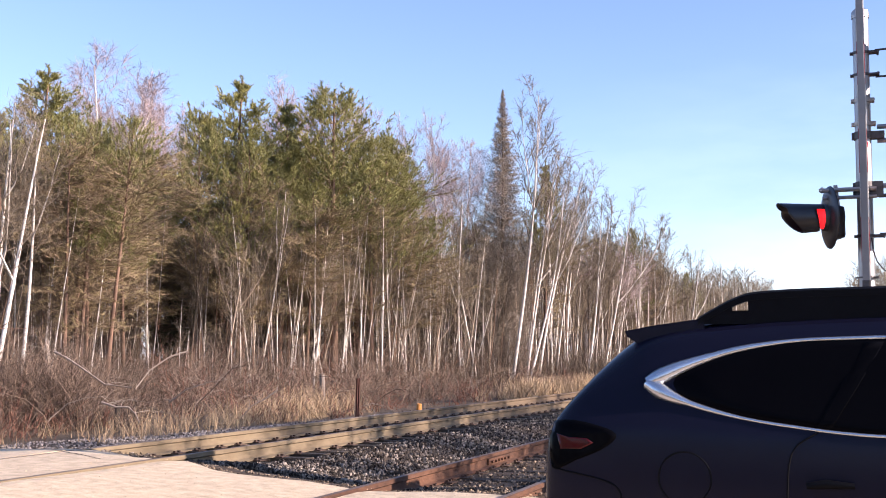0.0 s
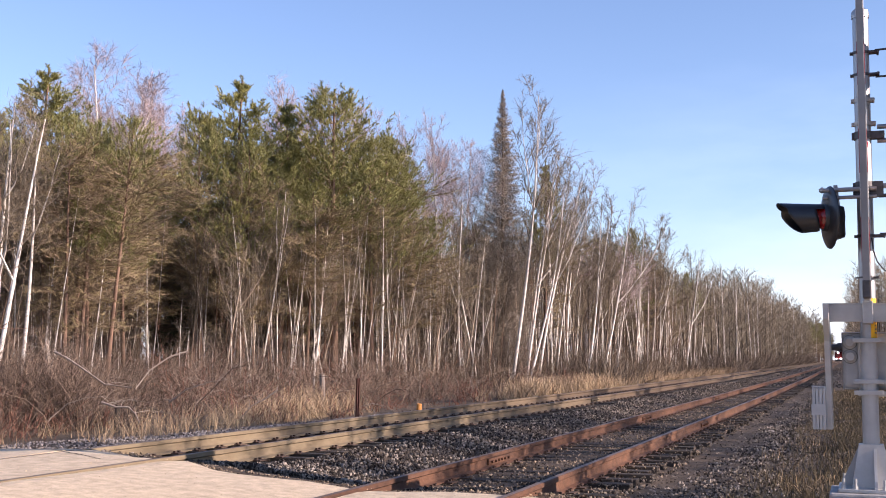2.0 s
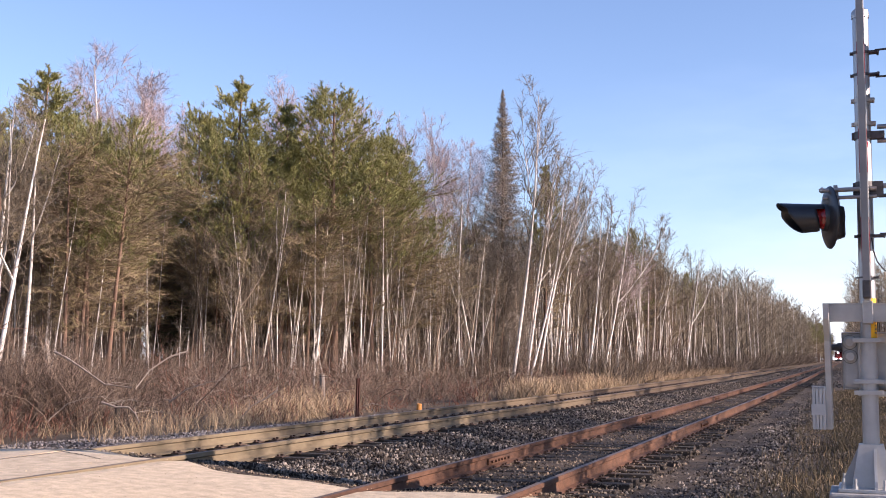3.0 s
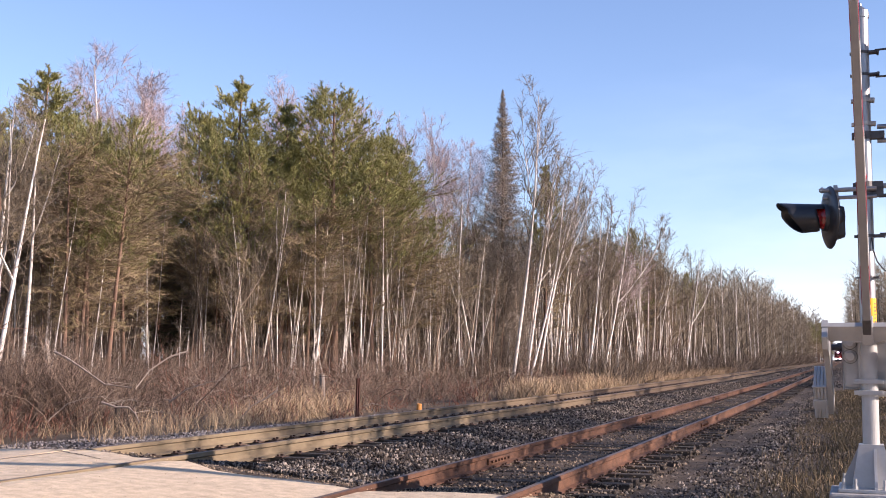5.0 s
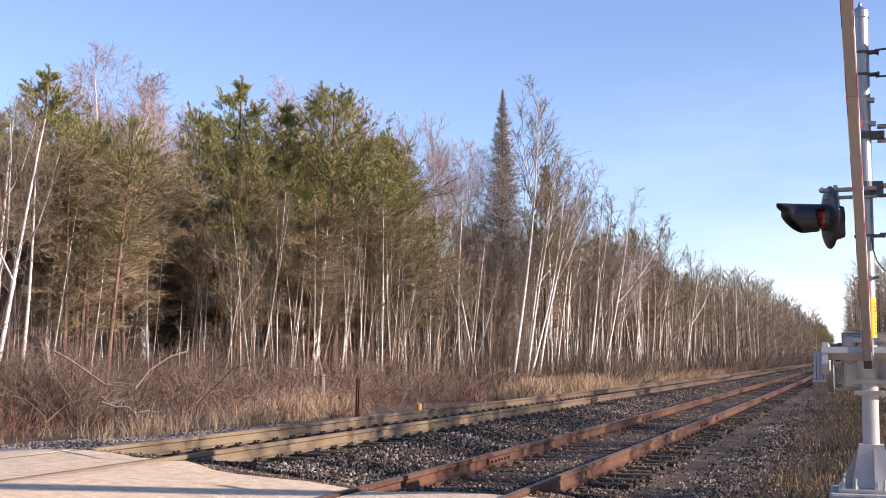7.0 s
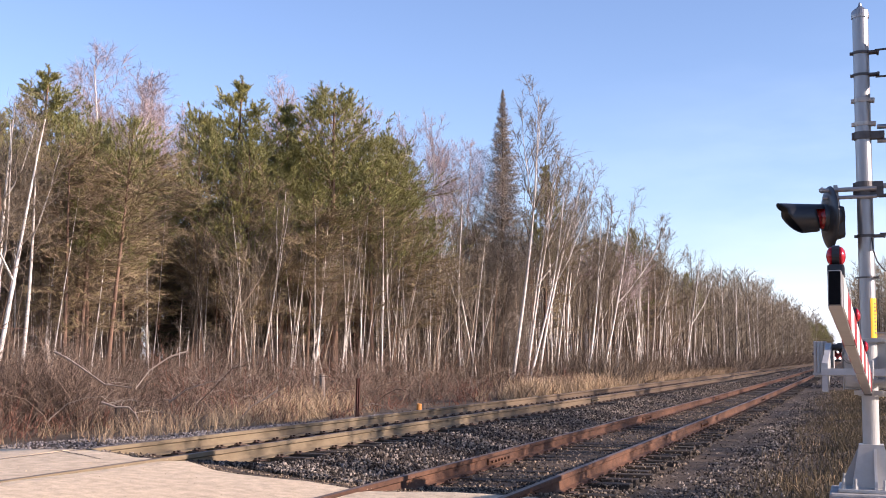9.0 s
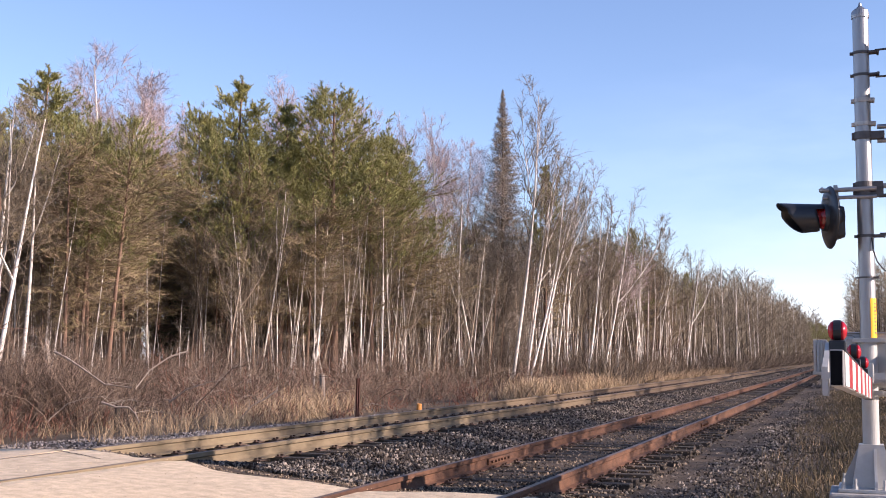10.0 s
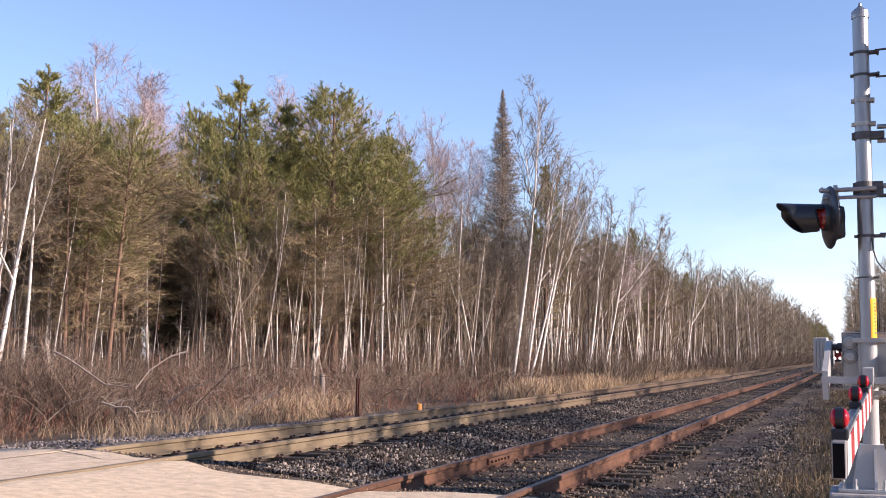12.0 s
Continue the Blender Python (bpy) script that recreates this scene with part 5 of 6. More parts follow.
def build_gate():
    """Gate arm with its counterweights, built upright: z along the arm, y away from the road."""
    g = tagged(new("crossing_gate"), "red and white striped crossing gate arm with lamps and counterweights", "crossing gate")
    g.matrix_basis = pose(*PIVOT)
    bm = bmesh.new()
    box(bm, (-0.37, -0.150, 0.375), (0.37, -0.105, 0.535), 0.006)
    box(bm, (-0.37, -0.158, 0.535), (0.37, -0.098, 0.543), 0.002)
    part("crossbeam", bm, M_SILVER, g)
    for s in (-1, 1):
        bm = bmesh.new()
        pts = [(-0.30, 0.535), (-0.05, 0.535), (0.12, 0.1), (0.20, -0.1), (0.20, -0.6), (-0.02, -0.6), (-0.08, -0.1), (-0.15, 0.2), (-0.30, 0.40)]
        a = [bm.verts.new((s * 0.340 - 0.024, y, z)) for y, z in pts]
        b = [bm.verts.new((s * 0.340 + 0.024, y, z)) for y, z in pts]
        bm.faces.new(a)
        bm.faces.new(b[::-1])
        for i in range(len(pts)):
            bm.faces.new((a[i], a[(i + 1) % len(pts)], b[(i + 1) % len(pts)], b[i]))
        part("side_plate", bm, M_SILVER, g)
        stack = tagged(new("counterweight"))
        stack.parent = g
        for k in range(4):
            bm = bmesh.new()
            x0 = s * (0.366 + 0.030 * k)
            box(bm, (min(x0, x0 + s * 0.027), -0.08, -0.60), (max(x0, x0 + s * 0.027), 0.23, -0.22), 0.006)
            part("weight_plate", bm, M_SILVER, stack)
        x0, x1 = sorted((s * 0.366, s * 0.490))
        for y0, y1, z0, z1 in ((-0.095, -0.083, -0.47, -0.37), (-0.095, -0.07, -0.215, -0.205)):
            bm = bmesh.new()
            box(bm, (x0, y0, z0), (x1, y1, z1), 0.002)
            part("weight_strap", bm, M_SILVER, stack)
        for z in (-0.3, -0.52):
            bm = bmesh.new()
            rod(bm, (s * 0.35, 0.12, z), (s * 0.50, 0.12, z), 0.016, n=10)
            part("weight_bolt", bm, M_STEEL, stack)
    ax, AY = 0.012, -0.24
    bm = bmesh.new()
    box(bm, (ax - 0.045, -0.19, 0.36), (ax + 0.045, -0.02, 0.56), 0.008)
    box(bm, (ax - 0.03, AY + 0.06, 0.40), (ax + 0.03, -0.15, 0.72), 0.008)
    part("arm_socket", bm, M_SILVER, g)
    bm = bmesh.new()
    box(bm, (ax - 0.036, AY - 0.09, 0.58), (ax + 0.036, AY + 0.10, 0.74), 0.012)
    part("arm_clamp", bm, M_STEEL, g, "dark steel clamp at the foot of the arm")
    arm = tagged(new("arm"))
    arm.parent = g
    sections = [(0.62, 2.6, 0.031, 0.087), (2.5, 4.3, 0.029, 0.083), (4.2, ARM_LEN, 0.029, 0.079)]
    for a, b, hw, hh in sections:
        bm = bmesh.new()
        box(bm, (ax - hw, AY - hh, a), (ax + hw, AY + hh, b), 0.005)
        part("arm_section", bm, M_ARM, arm)
    z, k = 0.9, 0
    while z < ARM_LEN - 0.3:
        hw, hh = [(w, h) for a, b, w, h in sections if z + 0.2 <= b][0]
        for s in (-1, 1):
            bm = bmesh.new()
            x = ax + s * (hw + 0.002)
            box(bm, (x - 0.002, AY - hh + 0.006, z), (x + 0.002, AY + hh - 0.006, min(z + 0.4, b)))
            part("white_stripe" if k % 2 else "red_stripe", bm, M_WHITE if k % 2 else M_REDTAPE, arm)
        z += 0.4
        k += 1
    # flat black plate stands in for the shade inside the hollow end
    bm = bmesh.new()
    box(bm, (ax - 0.024, AY - 0.073, ARM_LEN), (ax + 0.024, AY + 0.073, ARM_LEN + 0.004))
    part("end_opening", bm, M_CLAD, arm, "dark hollow end of the arm")
    for z in (ARM_LEN - 0.16, 3.7, 2.0):
        lamp = tagged(new("arm_lamp"))
        lamp.parent = g
        bm = bmesh.new()
        box(bm, (ax - 0.036, AY + 0.075, z - 0.05), (ax + 0.036, AY + 0.125, z + 0.05), 0.008)
        part("lamp_base", bm, M_BLACK, lamp)
        bm = bmesh.new()
        rod(bm, (ax - 0.016, AY + 0.17, z), (ax + 0.016, AY + 0.17, z), 0.048, n=24)
        part("lamp_body", bm, M_BLACK, lamp)
        for s in (-1, 1):
            bm = bmesh.new()
            lathe(bm, [(0.044, 0), (0.039, 0.012), (0.024, 0.022), (0.005, 0.026)], pose(ax + s * 0.016, AY + 0.17, z, 0, 90 * s), 20)
            part("lamp_lens", bm, M_ARMLAMP, lamp, "glowing red lamp lens", smooth=True)
    bm = bmesh.new()
    for a, b in ((0.7, 2.0), (2.0, 3.7), (3.7, ARM_LEN - 0.2)):
        rod(bm, (ax + 0.02, AY + 0.092, a), (ax + 0.02, AY + 0.092, b), 0.006, n=6)
    part("lamp_cable", bm, M_BLACK, g)
    return g


GATE = build_gate()


# ---------------------------------------------------------------- small things by the line
def build_posts():
    bm = bmesh.new()
    box(bm, (-0.045, -0.02, -0.4), (0.045, 0.02, 0.95), 0.006)
    box(bm, (-0.012, -0.06, -0.4), (0.012, 0.0, 0.95), 0.004)
    a = part("fence_post", bm, M_RUSTPOST, None)
    a.matrix_basis = pose(-11.2, 24.6, -0.2, 0, 1.5)
    tagged(a, "dark rusted steel fence post beside the ballast", "fence post")
    bm = bmesh.new()
    lathe(bm, [(0.09, -0.4), (0.085, 0.4), (0.08, 1.1), (0.06, 1.16)], n=10)
    b = part("wooden_post", bm, M_OLDWOOD, None)
    b.matrix_basis = pose(-15.5, 31.5, -0.4, 0, -2.0)
    tagged(b, "weathered grey wooden post in the dry grass", "fence post")
    bm = bmesh.new()
    lathe(bm, [(0.07, -0.4), (0.065, 0.3), (0.06, 0.75), (0.045, 0.8)], n=10)
    d = part("wooden_post", bm, M_TIE, None)
    d.matrix_basis = pose(-15.65, 21.4, -0.62, 0, 1.0)
    tagged(d, "short dark wooden post in the brush", "fence post")
    bm = bmesh.new()
    lathe(bm, [(0.07, -0.35), (0.075, -0.2), (0.068, 0.07), (0.055, 0.09)], n=12)
    o = part("cut_stump", bm, M_ORANGE, None)
    o.matrix_basis = pose(-11.15, 28.5, -0.08, 8, 6, 0)
    tagged(o, "freshly cut orange wood stump by the ballast", "stump")


build_posts()


def build_fallen_branches():
    rnd = random.Random(5)
    for pts, r, lab in (([(-17.60, 21.60, 1.38), (-17.15, 21.50, 1.23), (-16.64, 21.40, 1.00), (-15.93, 21.30, 0.64), (-15.22, 21.30, 0.57)], 0.030, "grey fallen limb arching through the brush"),
                        ([(-14.17, 21.90, 1.38), (-14.51, 21.70, 1.25), (-14.88, 21.50, 0.96), (-15.03, 21.20, 0.55)], 0.022, "pale fallen limb leaning into the brush"),
                        ([(-14.42, 19.20, 0.33), (-14.07, 19.20, 0.24), (-13.76, 19.20, 0.24), (-13.60, 19.20, 0.11), (-13.50, 19.20, -0.06)], 0.024, "pale broken branch bent over the dry grass"),
                        ([(-12.24, 22.60, 0.52), (-12.50, 22.50, 0.32), (-12.77, 22.40, 0.17), (-12.98, 22.30, -0.08)], 0.020, "pale fallen branch in the brush"),
                        ([(-14.68, 22.00, 0.23), (-14.24, 22.00, 0.52), (-13.63, 22.00, 0.70), (-13.19, 22.00, 0.75)], 0.016, "thin grey fallen branch in the brush")):
        b = Buf()
        b.tube(pts, [r * (1 - 0.15 * k) for k in range(len(pts))], 6)
        ob = tagged(b.build("fallen_branch", [M_PALEWOOD]), lab, "branch")
        for _ in range(5):
            q = along([Vector(p) for p in pts], rnd.random())
            t = Buf()
            e = q + Vector((rnd.gauss(0, 0.2), rnd.gauss(0, 0.2), rnd.uniform(0.0, 0.25)))
            t.tube([q, q.lerp(e, 0.5) + Vector((rnd.gauss(0, 0.03), 0, 0.03)), e], [0.008, 0.006, 0.003], 4)
            t.build("side_twig", [M_PALEWOOD], ob)


build_fallen_branches()


def build_snag():
    """Broken birch stub in the brush."""
    rnd = random.Random(15)
    bm = bmesh.new()
    lathe(bm, [(0.075, 0.0), (0.07, 1.0), (0.062, 1.95), (0.045, 2.1), (0.012, 2.2)], n=10)
    for v in bm.verts:
        v.co += Vector((rnd.uniform(-0.015, 0.015), rnd.uniform(-0.015, 0.015), rnd.uniform(-0.06, 0.06) if v.co.z > 1.6 else 0))
    ob = part("snag", bm, M_PALEWOOD, None)
    ob.matrix_basis = pose(-19.30, 23.6, land_z(-19.30, 23.6) - 0.1, 0, -4)
    tagged(ob, "pale broken birch stub standing in the brush", "snag")


build_snag()


# ---------------------------------------------------------------- the train far down the line
def build_train():
    t = tagged(new("locomotive"), "distant red locomotive with lit headlights coming up the line", "locomotive")
    bm = bmesh.new()
    box(bm, (-1.5, 0, 1.2), (1.5, 18, 3.6), 0.15)
    box(bm, (-1.2, -2.2, 1.2), (1.2, 0, 2.9), 0.2)
    part("hull", bm, M_TRAIN, t)
    bm = bmesh.new()
    box(bm, (-1.55, 0.05, 3.6), (1.55, 2.6, 4.5), 0.12)
    part("cab", bm, M_TRAIN, t)
    bm = bmesh.new()
    box(bm, (-1.2, -0.01, 3.75), (1.2, 0.04, 4.3))
    part("windscreen", bm, M_GLASS, t)
    bm = bmesh.new()
    box(bm, (-1.4, -2.4, 0.25), (1.4, 18, 1.15), 0.08)
    part("underframe", bm, M_BLACK, t)
    for x, z in ((-0.9, 1.55), (0.9, 1.55), (0.0, 4.1)):
        bm = bmesh.new()
        rod(bm, (x, -2.46 if z < 3 else -0.12, z), (x, -2.36 if z < 3 else 0.04, z), 0.2, n=16)
        part("headlight", bm, M_HEADLIGHT, t, "glowing headlight")
    return t


TRAIN = build_train()


# ---------------------------------------------------------------- the passing car
CAR_LEN = 4.86


def build_car():
    """Dark blue estate car; own axes: x forward from the tail, y to its left, z up from the road."""
    car = tagged(new("car"), "dark navy blue estate car with roof rails driving past", "car")
    # stations: x, roof height, shoulder height, half width factor
    st = [(-0.02, 0.66, 0.60, 0.80), (0.0, 0.98, 0.92, 0.90), (0.05, 1.06, 0.97, 0.94), (0.14, 1.17, 0.99, 0.965), (0.29, 1.34, 1.00, 0.98), (0.46, 1.47, 1.0, 0.985),
          (0.75, 1.505, 0.995, 0.99), (1.1, 1.53, 0.985, 1.0), (1.7, 1.55, 0.97, 1.0), (2.3, 1.545, 0.95, 1.0), (2.8, 1.49, 0.94, 1.0), (3.2, 1.30, 0.93, 1.0),
          (3.6, 1.05, 0.93, 0.99), (4.1, 0.96, 0.86, 0.97), (4.6, 0.86, 0.74, 0.92), (4.8, 0.72, 0.62, 0.80), (4.86, 0.55, 0.5, 0.70)]

    def ring(x, zr, zs, w):
        rw = 0.66 * w if zr > 1.2 else 0.80 * w
        return [(x, 0.74 * w, 0.22), (x, 0.88 * w, 0.27), (x, 0.925 * w, 0.50), (x, 0.935 * w, min(0.74, zs - 0.05)), (x, 0.925 * w, zs - 0.03), (x, 0.90 * w, zs + 0.01),
                (x, 0.90 * w + (rw - 0.90 * w) * 0.5, zs + (zr - zs) * 0.52), (x, rw, zr - min(0.05, (zr - zs) * 0.3)), (x, rw - 0.14, zr - 0.008), (x, 0.0, zr + 0.004)]

    bm = bmesh.new()
    rows = []
    for s in st:
        half = ring(*s)
        full = [bm.verts.new((p[0], -p[1], p[2])) for p in half] + [bm.verts.new(p) for p in half[-2::-1]]
        rows.append(full)
    for p, q in zip(rows, rows[1:]):
        for i in range(len(p) - 1):
            bm.faces.new((p[i], p[i + 1], q[i + 1], q[i]))
        bm.faces.new((p[-1], p[0], q[0], q[-1]))
    bm.faces.new(rows[0])
    bm.faces.new(rows[-1][::-1])
    body = part("body", bm, M_PAINT, car, smooth=True)
    mod = body.modifiers.new("smooth", "SUBSURF")
    mod.levels = mod.render_levels = 2

    def side(x, z, off=0.0):
        """A point on the flank at that length and height."""
        xs = [s[0] for s in st]
        zr, zs, w = (float(np.interp(x, xs, [s[i] for s in st])) for i in (1, 2, 3))
        r = ring(x, zr, zs, w)
        y = float(np.interp(z, [p[2] for p in r[1:9]], [p[1] for p in r[1:9]]))
        return Vector((x, -(y + off), z))

    def panel(name, outline, material, off=0.006, parent=None, label=""):
        """A thin shaped panel on the flank, as a fan of rings that follow its curve."""
        b = bmesh.new()
        cx = sum(p[0] for p in outline) / len(outline)
        cz = sum(p[1] for p in outline) / len(outline)
        prev = None
        for f in (0.04, 0.2, 0.4, 0.6, 0.8, 0.97, 1.0):
            vs = [b.verts.new(side(cx + (x - cx) * f, cz + (z - cz) * f, off if f < 1 else off - 0.02)) for x, z in outline]
            if prev is None:
                b.faces.new(vs)
            else:
                for i in range(len(vs)):
                    j = (i + 1) % len(vs)
                    b.faces.new((prev[i], prev[j], vs[j], vs[i]))
            prev = vs
        return part(name, b, material, parent or car, label, smooth=True)

    def strip(name, line, radius, material, off=0.006, parent=None, label="", closed=False):
        b = Buf()
        pts = [side(x, z, off) for x, z in line]
        if closed:
            pts.append(pts[0])
        radii = radius if isinstance(radius, list) else [radius] * len(pts)
        b.tube(pts, radii, 8)
        return b.build(name, [material], parent or car, label, smooth=True)

    def fine(line, n=6):
        """Round a polyline off."""
        out = []
        for i in range(len(line) - 1):
            p0, p1, p2, p3 = line[max(i - 1, 0)], line[i], line[i + 1], line[min(i + 2, len(line) - 1)]
            for k in range(n):
                t = k / n
                out.append(tuple(0.5 * (2 * p1[j] + (p2[j] - p0[j]) * t + (2 * p0[j] - 5 * p1[j] + 4 * p2[j] - p3[j]) * t * t + (3 * p1[j] - p0[j] - 3 * p2[j] + p3[j]) * t ** 3) for j in (0, 1)))
        return out + [line[-1]]

    top = fine([(0.50, 1.185), (0.66, 1.262), (0.89, 1.338), (1.13, 1.38), (1.38, 1.395), (1.9, 1.40), (2.4, 1.375), (2.75, 1.30), (3.1, 1.08)])
    low = fine([(0.50, 1.185), (0.63, 1.118), (0.88, 1.045), (1.15, 1.000), (1.52, 0.965), (2.2, 0.955), (2.8, 0.955), (3.1, 1.0)])
    glass_low = [p for p in low if p[0] > 0.62]
    glass_top = [p for p in top if p[0] > 0.62]
    panel("side_window", [(0.60, 1.185)] + glass_top + glass_low[::-1], M_GLASS, 0.005, label="dark tinted side glass")
    wide = [float(np.interp(p[0], [0.5, 0.56, 0.8, 1.2], [0.030, 0.042, 0.020, 0.010])) for p in top]
    strip("window_trim", top, wide, M_CHROME, 0.002, label="satin chrome window surround")
    strip("window_trim", low, [float(np.interp(p[0], [0.5, 0.56, 0.7, 0.95], [0.030, 0.042, 0.016, 0.008])) for p in low], M_CHROME, 0.002, label="satin chrome window surround")
    panel("window_pillar", [(1.49, 1.385), (1.57, 1.385), (1.45, 1.18), (1.33, 0.99), (1.265, 0.99), (1.37, 1.18)], M_GLASS, 0.008)
    strip("window_pillar", fine([(2.40, 1.36), (2.40, 1.2), (2.40, 0.97)]), 0.03, M_CLAD, -0.01)
    # tail lamp wraps round the corner
    tail = panel("tail_light", fine([(0.03, 1.005), (0.16, 1.01), (0.32, 0.975), (0.37, 0.935), (0.30, 0.875), (0.17, 0.82), (0.04, 0.78), (0.03, 1.005)], 3)[:-1], M_GLASS, 0.006, label="dark wrap-round tail lamp with a red bar")
    panel("lamp_bar", [(0.07, 0.945), (0.13, 0.93), (0.23, 0.925), (0.26, 0.905), (0.20, 0.875), (0.09, 0.87)], M_TAIL, 0.012, tail, "red lamp bar")
    fuel = fine([(0.685 + 0.12 * math.cos(a * math.pi / 8), 0.755 + 0.12 * math.sin(a * math.pi / 8)) for a in range(17)], 2)
    strip("fuel_door", fuel, 0.004, M_CLAD, -0.001)
    strip("door_gap", fine([(1.28, 0.98), (1.17, 0.90), (1.14, 0.75), (1.16, 0.6), (1.35, 0.40)]), 0.004, M_CLAD, -0.001)
    strip("door_gap", [(2.3, 0.97), (2.28, 0.6), (2.33, 0.33)], 0.004, M_CLAD, -0.001)
    for x in (1.22, 2.2):
        strip("door_handle", [(x, 0.745), (x + 0.08, 0.755), (x + 0.2, 0.75)], [0.014, 0.02, 0.012], M_CLAD, 0.025)
    strip("bumper_seam", fine([(0.05, 0.78), (0.34, 0.72), (0.40, 0.62), (0.46, 0.48)]), 0.004, M_CLAD, -0.001)
    panel("sill_cladding", [(1.25, 0.42), (3.3, 0.40), (3.3, 0.26), (1.25, 0.26)], M_CLAD, 0.012)
    # spoiler over the hatch
    bm = bmesh.new()
    prof = [(0.36, 1.452), (0.50, 1.478), (0.75, 1.512), (0.75, 1.40), (0.50, 1.34), (0.37, 1.425)]
    a = [bm.verts.new((x, -0.62, z - 0.012)) for x, z in prof]
    b = [bm.verts.new((x, 0.62, z - 0.012)) for x, z in prof]
    m = [bm.verts.new((x - 0.03, 0, z + 0.012)) for x, z in prof]
    for p, q in ((a, m), (m, b)):
        for i in range(len(prof)):
            j = (i + 1) % len(prof)
            bm.faces.new((p[i], p[j], q[j], q[i]))
    bm.faces.new(a)
    bm.faces.new(b[::-1])
    part("spoiler", bm, M_PAINT, car)
    # roof rails with an open foot at each end
    for s in (-1, 1):
        bm = bmesh.new()
        y = s * 0.60
        line = [(0.72, 1.50), (0.80, 1.545), (0.90, 1.595), (1.02, 1.622), (1.4, 1.633), (2.2, 1.63), (2.6, 1.59), (2.75, 1.52)]
        inner = [(0.95, 1.555), (1.00, 1.585), (1.06, 1.592), (1.4, 1.60), (2.2, 1.598), (2.5, 1.565)]
        prev = None
        for x, z in fine(line, 4):
            r = [bm.verts.new((x, y + dy, z + dz)) for dy, dz in ((-0.022, -0.035), (-0.022, -0.005), (0.0, 0.006), (0.022, -0.005), (0.022, -0.035))]
            if prev:
                for i in range(5):
                    bm.faces.new((prev[i], prev[(i + 1) % 5], r[(i + 1) % 5], r[i]))
            prev = r
        # web under the rail, with a small opening behind the rear foot
        web = fine(line, 6)
        for (xa, za), (xb, zb) in zip(web, web[1:]):
            if xb <= 0.74 or xa >= 2.7:
                continue
            top_a, top_b = za - 0.02, zb - 0.02
            low = 1.47
            if 0.885 < (xa + xb) / 2 < 0.965:
                low = (top_a + top_b) / 2 - 0.012
                box(bm, (xa, y - 0.018, 1.47), (xb, y + 0.018, 1.535))
            vs = [bm.verts.new((x, y + s2 * 0.018, z)) for s2 in (-1, 1) for x, z in ((xa, low), (xb, low), (xb, top_b), (xa, top_a))]
            bm.faces.new(vs[:4])
            bm.faces.new(vs[:3:-1])
            bm.faces.new((vs[0], vs[1], vs[5], vs[4]))
        part("roof_rail", bm, M_CLAD, car, "black roof rail")
    # wheels
    first = None
    for x in (0.93, 3.67):
        for s in (-1, 1):
            hub = tagged(new("wheel"))
            hub.parent = car
            hub.matrix_basis = pose(x, s * 0.80, 0.345)
            WHEELS.append((hub, x, s))
            bm = bmesh.new()
            lathe(bm, [(0.225, -0.10), (0.30, -0.112), (0.335, -0.095), (0.345, -0.05), (0.345, 0.05), (0.335, 0.095), (0.30, 0.112), (0.225, 0.10)], pose(0, 0, 0, 90), 32)
            part("tyre", bm, M_RUBBER, hub, smooth=True)
            bm = bmesh.new()
            lathe(bm, [(0.05, 0.105 if s < 0 else -0.105), (0.06, 0.08 if s < 0 else -0.08), (0.228, 0.07 if s < 0 else -0.07), (0.235, 0.0)], pose(0, 0, 0, 90), 24)
            for k in range(5):
                box(bm, (0.03, -0.095 if s < 0 else 0.06, -0.028), (0.225, -0.06 if s < 0 else 0.095, 0.028), 0.006, Euler((0, 2 * math.pi * k / 5, 0)).to_matrix().to_4x4())
            part("rim", bm, M_SILVER, hub)
    return car


WHEELS = []
CAR = build_car()


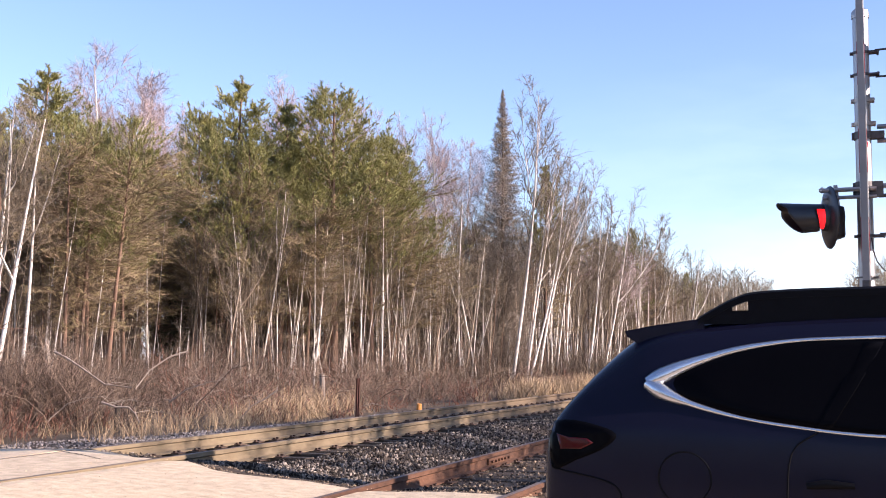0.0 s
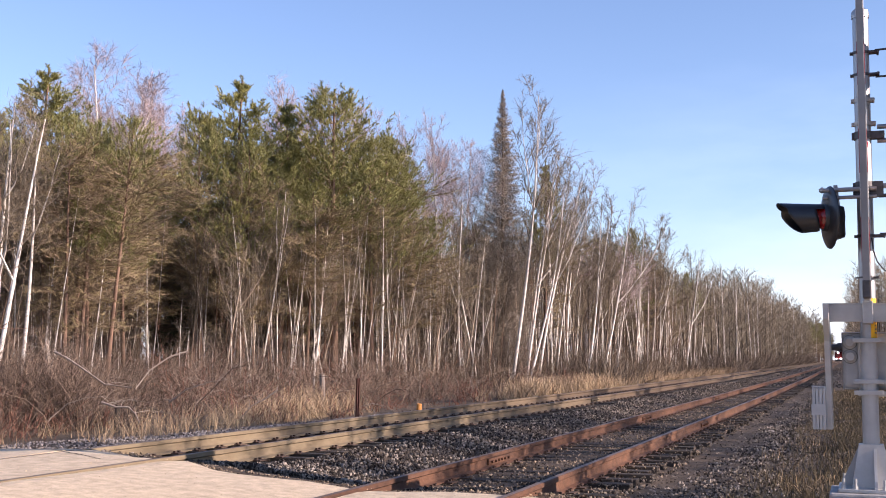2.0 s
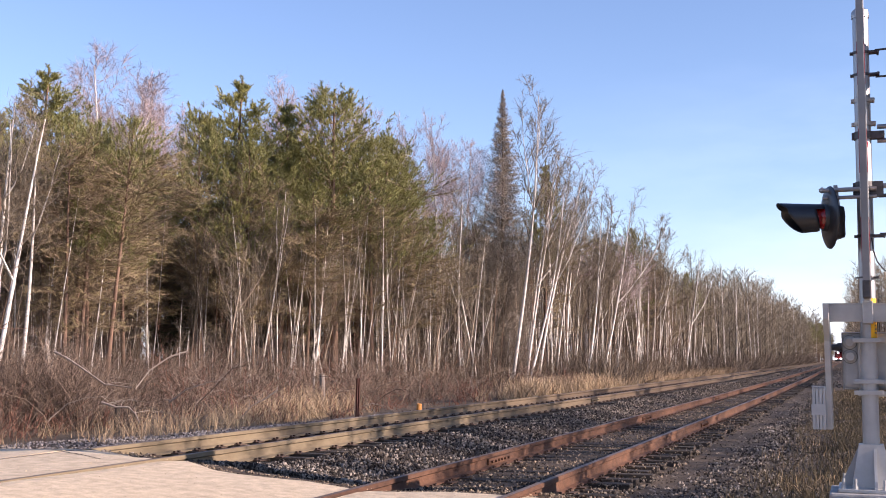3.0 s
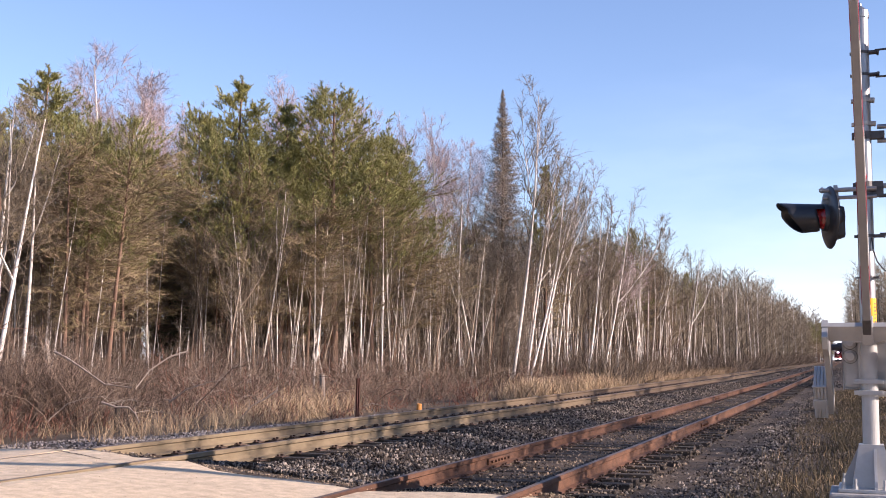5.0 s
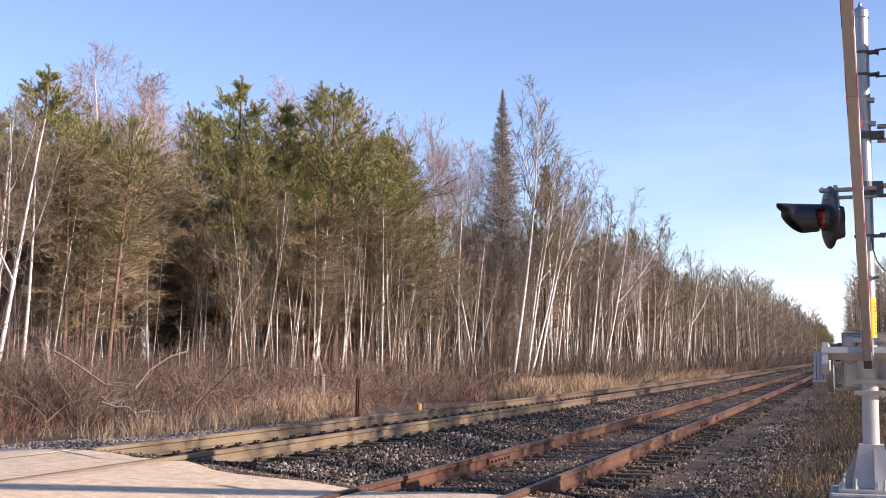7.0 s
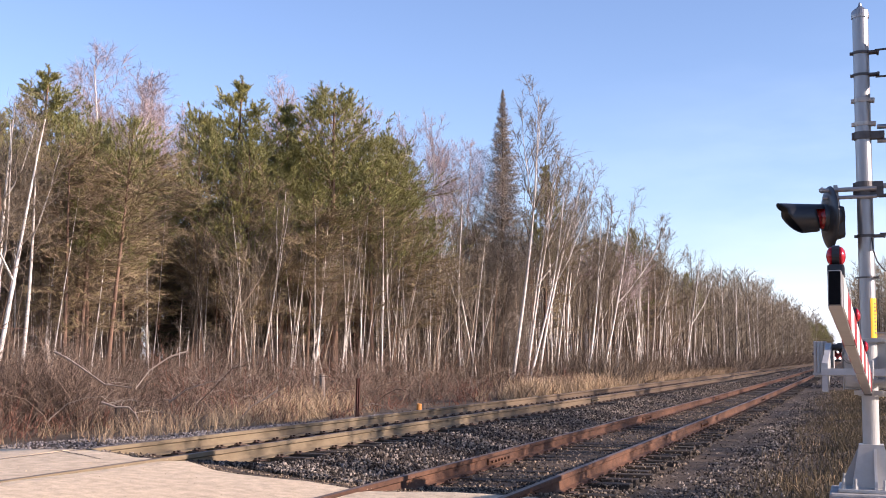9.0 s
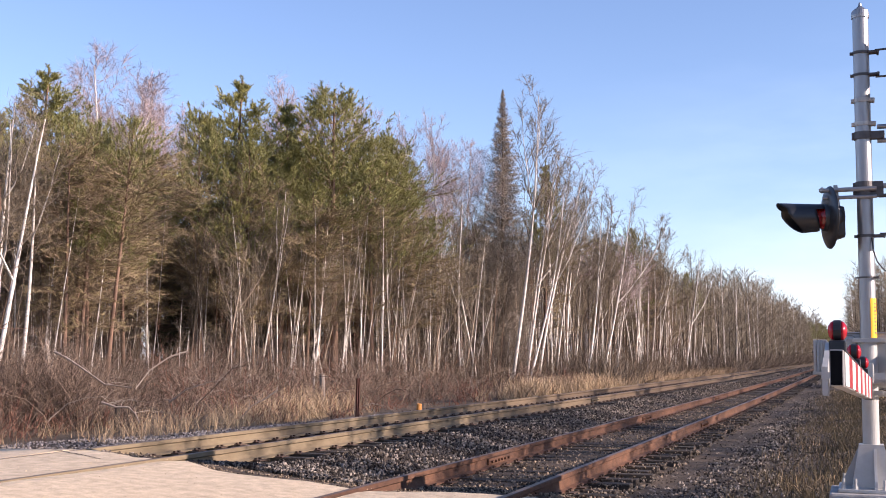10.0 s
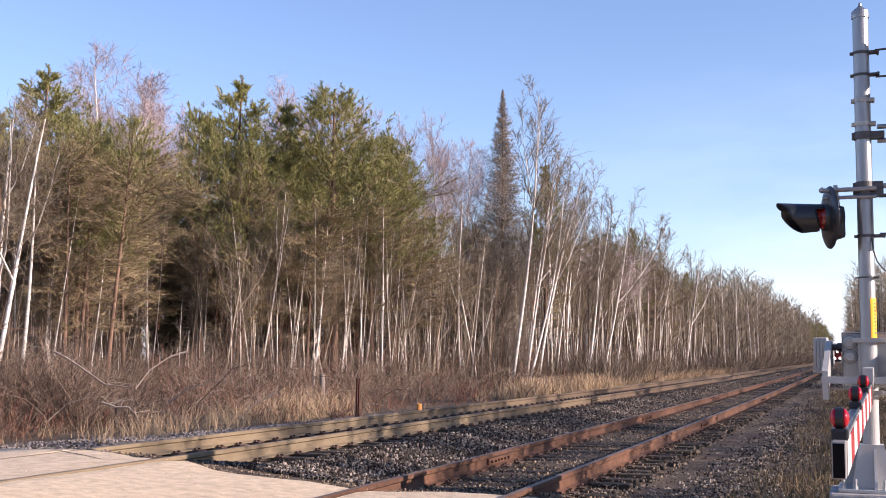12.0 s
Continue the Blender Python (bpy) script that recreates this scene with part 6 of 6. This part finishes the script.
# ---------------------------------------------------------------- what moves
def motions():
    # gate arm: degrees from upright at each time
    swing = [(0, 0), (3.15, 0), (3.3, 1.5), (3.6, 6), (4.2, 20.5), (4.8, 35), (5.0, 39), (5.5, 46), (6.0, 54), (6.5, 59), (7.0, 64.3), (7.4, 68.5), (8.0, 74.5), (8.4, 78.5), (8.8, 82.2),
             (9.0, 84.2), (9.3, 84.7), (9.5, 84.95), (9.7, 85.9), (10.0, 87.6), (10.1, 88.3), (10.2, 89.2), (10.3, 90.1), (10.4, 90.95), (10.5, 91.5), (10.6, 91.95), (10.7, 92.3),
             (10.8, 92.15), (10.9, 91.9), (11.0, 91.6), (11.15, 91.45), (11.3, 91.7), (11.5, 92.05), (11.7, 92.15), (11.9, 91.7), (12.0, 91.5)]
    # the arm sways a little to the side as it comes down
    walk(GATE, [(t, pose(*PIVOT, 0, 0.55, lerp_table(a, [(0, -1.5), (40, -1.5), (64, -1.32), (70, -1.4), (84, -1.82), (95, -1.82)])) @ pose(0, 0, 0, a)) for t, a in swing])
    # lamp flashes by the added drum: lit half to the road, then away; three short steps to a turn
    rows, side, turn = [(0, 0)], 0, 0
    for t in (0.42, 0.98, 1.55, 2.08, 2.55, 3.12, 3.65, 4.17, 4.7, 5.2, 5.85, 6.22, 6.82, 7.3, 7.8, 8.33, 8.87, 9.38, 9.9, 10.42, 10.95, 11.45, 11.95):
        for k, dt in enumerate((-0.04, -0.007, 0.027, 0.06)):
            rows.append((t + dt, turn + 60 * k))
        turn += 180
    rows = [r for r in rows if r[0] <= 12.0] + ([(12.0, turn)])
    walk(LENS, [(t, pose(0, 0, 0, a, 0, 0)) for t, a in rows])
    # car: drives off along the near lane
    speed = 7.2
    x0 = -1.45
    walk(CAR, [(t, pose(x0 + speed * t, 6.23, -0.10)) for t in (0, 0.2, 0.5, 1.0, 2.0, 4.0, 8.0, 12.0)])
    for hub, x, s in WHEELS:
        step = 0.06
        rows = [(k * step, pose(x, s * 0.80, 0.345, 0, math.degrees(speed * k * step / 0.345), 0)) for k in range(int(12 / step) + 1)]
        walk(hub, rows)
    # train: comes up the farther track
    def at(y):
        return pose(NEAR_X + bend(y), y, 0.0, 0, 0, 0.5)
    walk(TRAIN, [(0, at(540.0)), (4, at(515.0)), (8, at(490.0)), (12.0, at(465.0))])


motions()
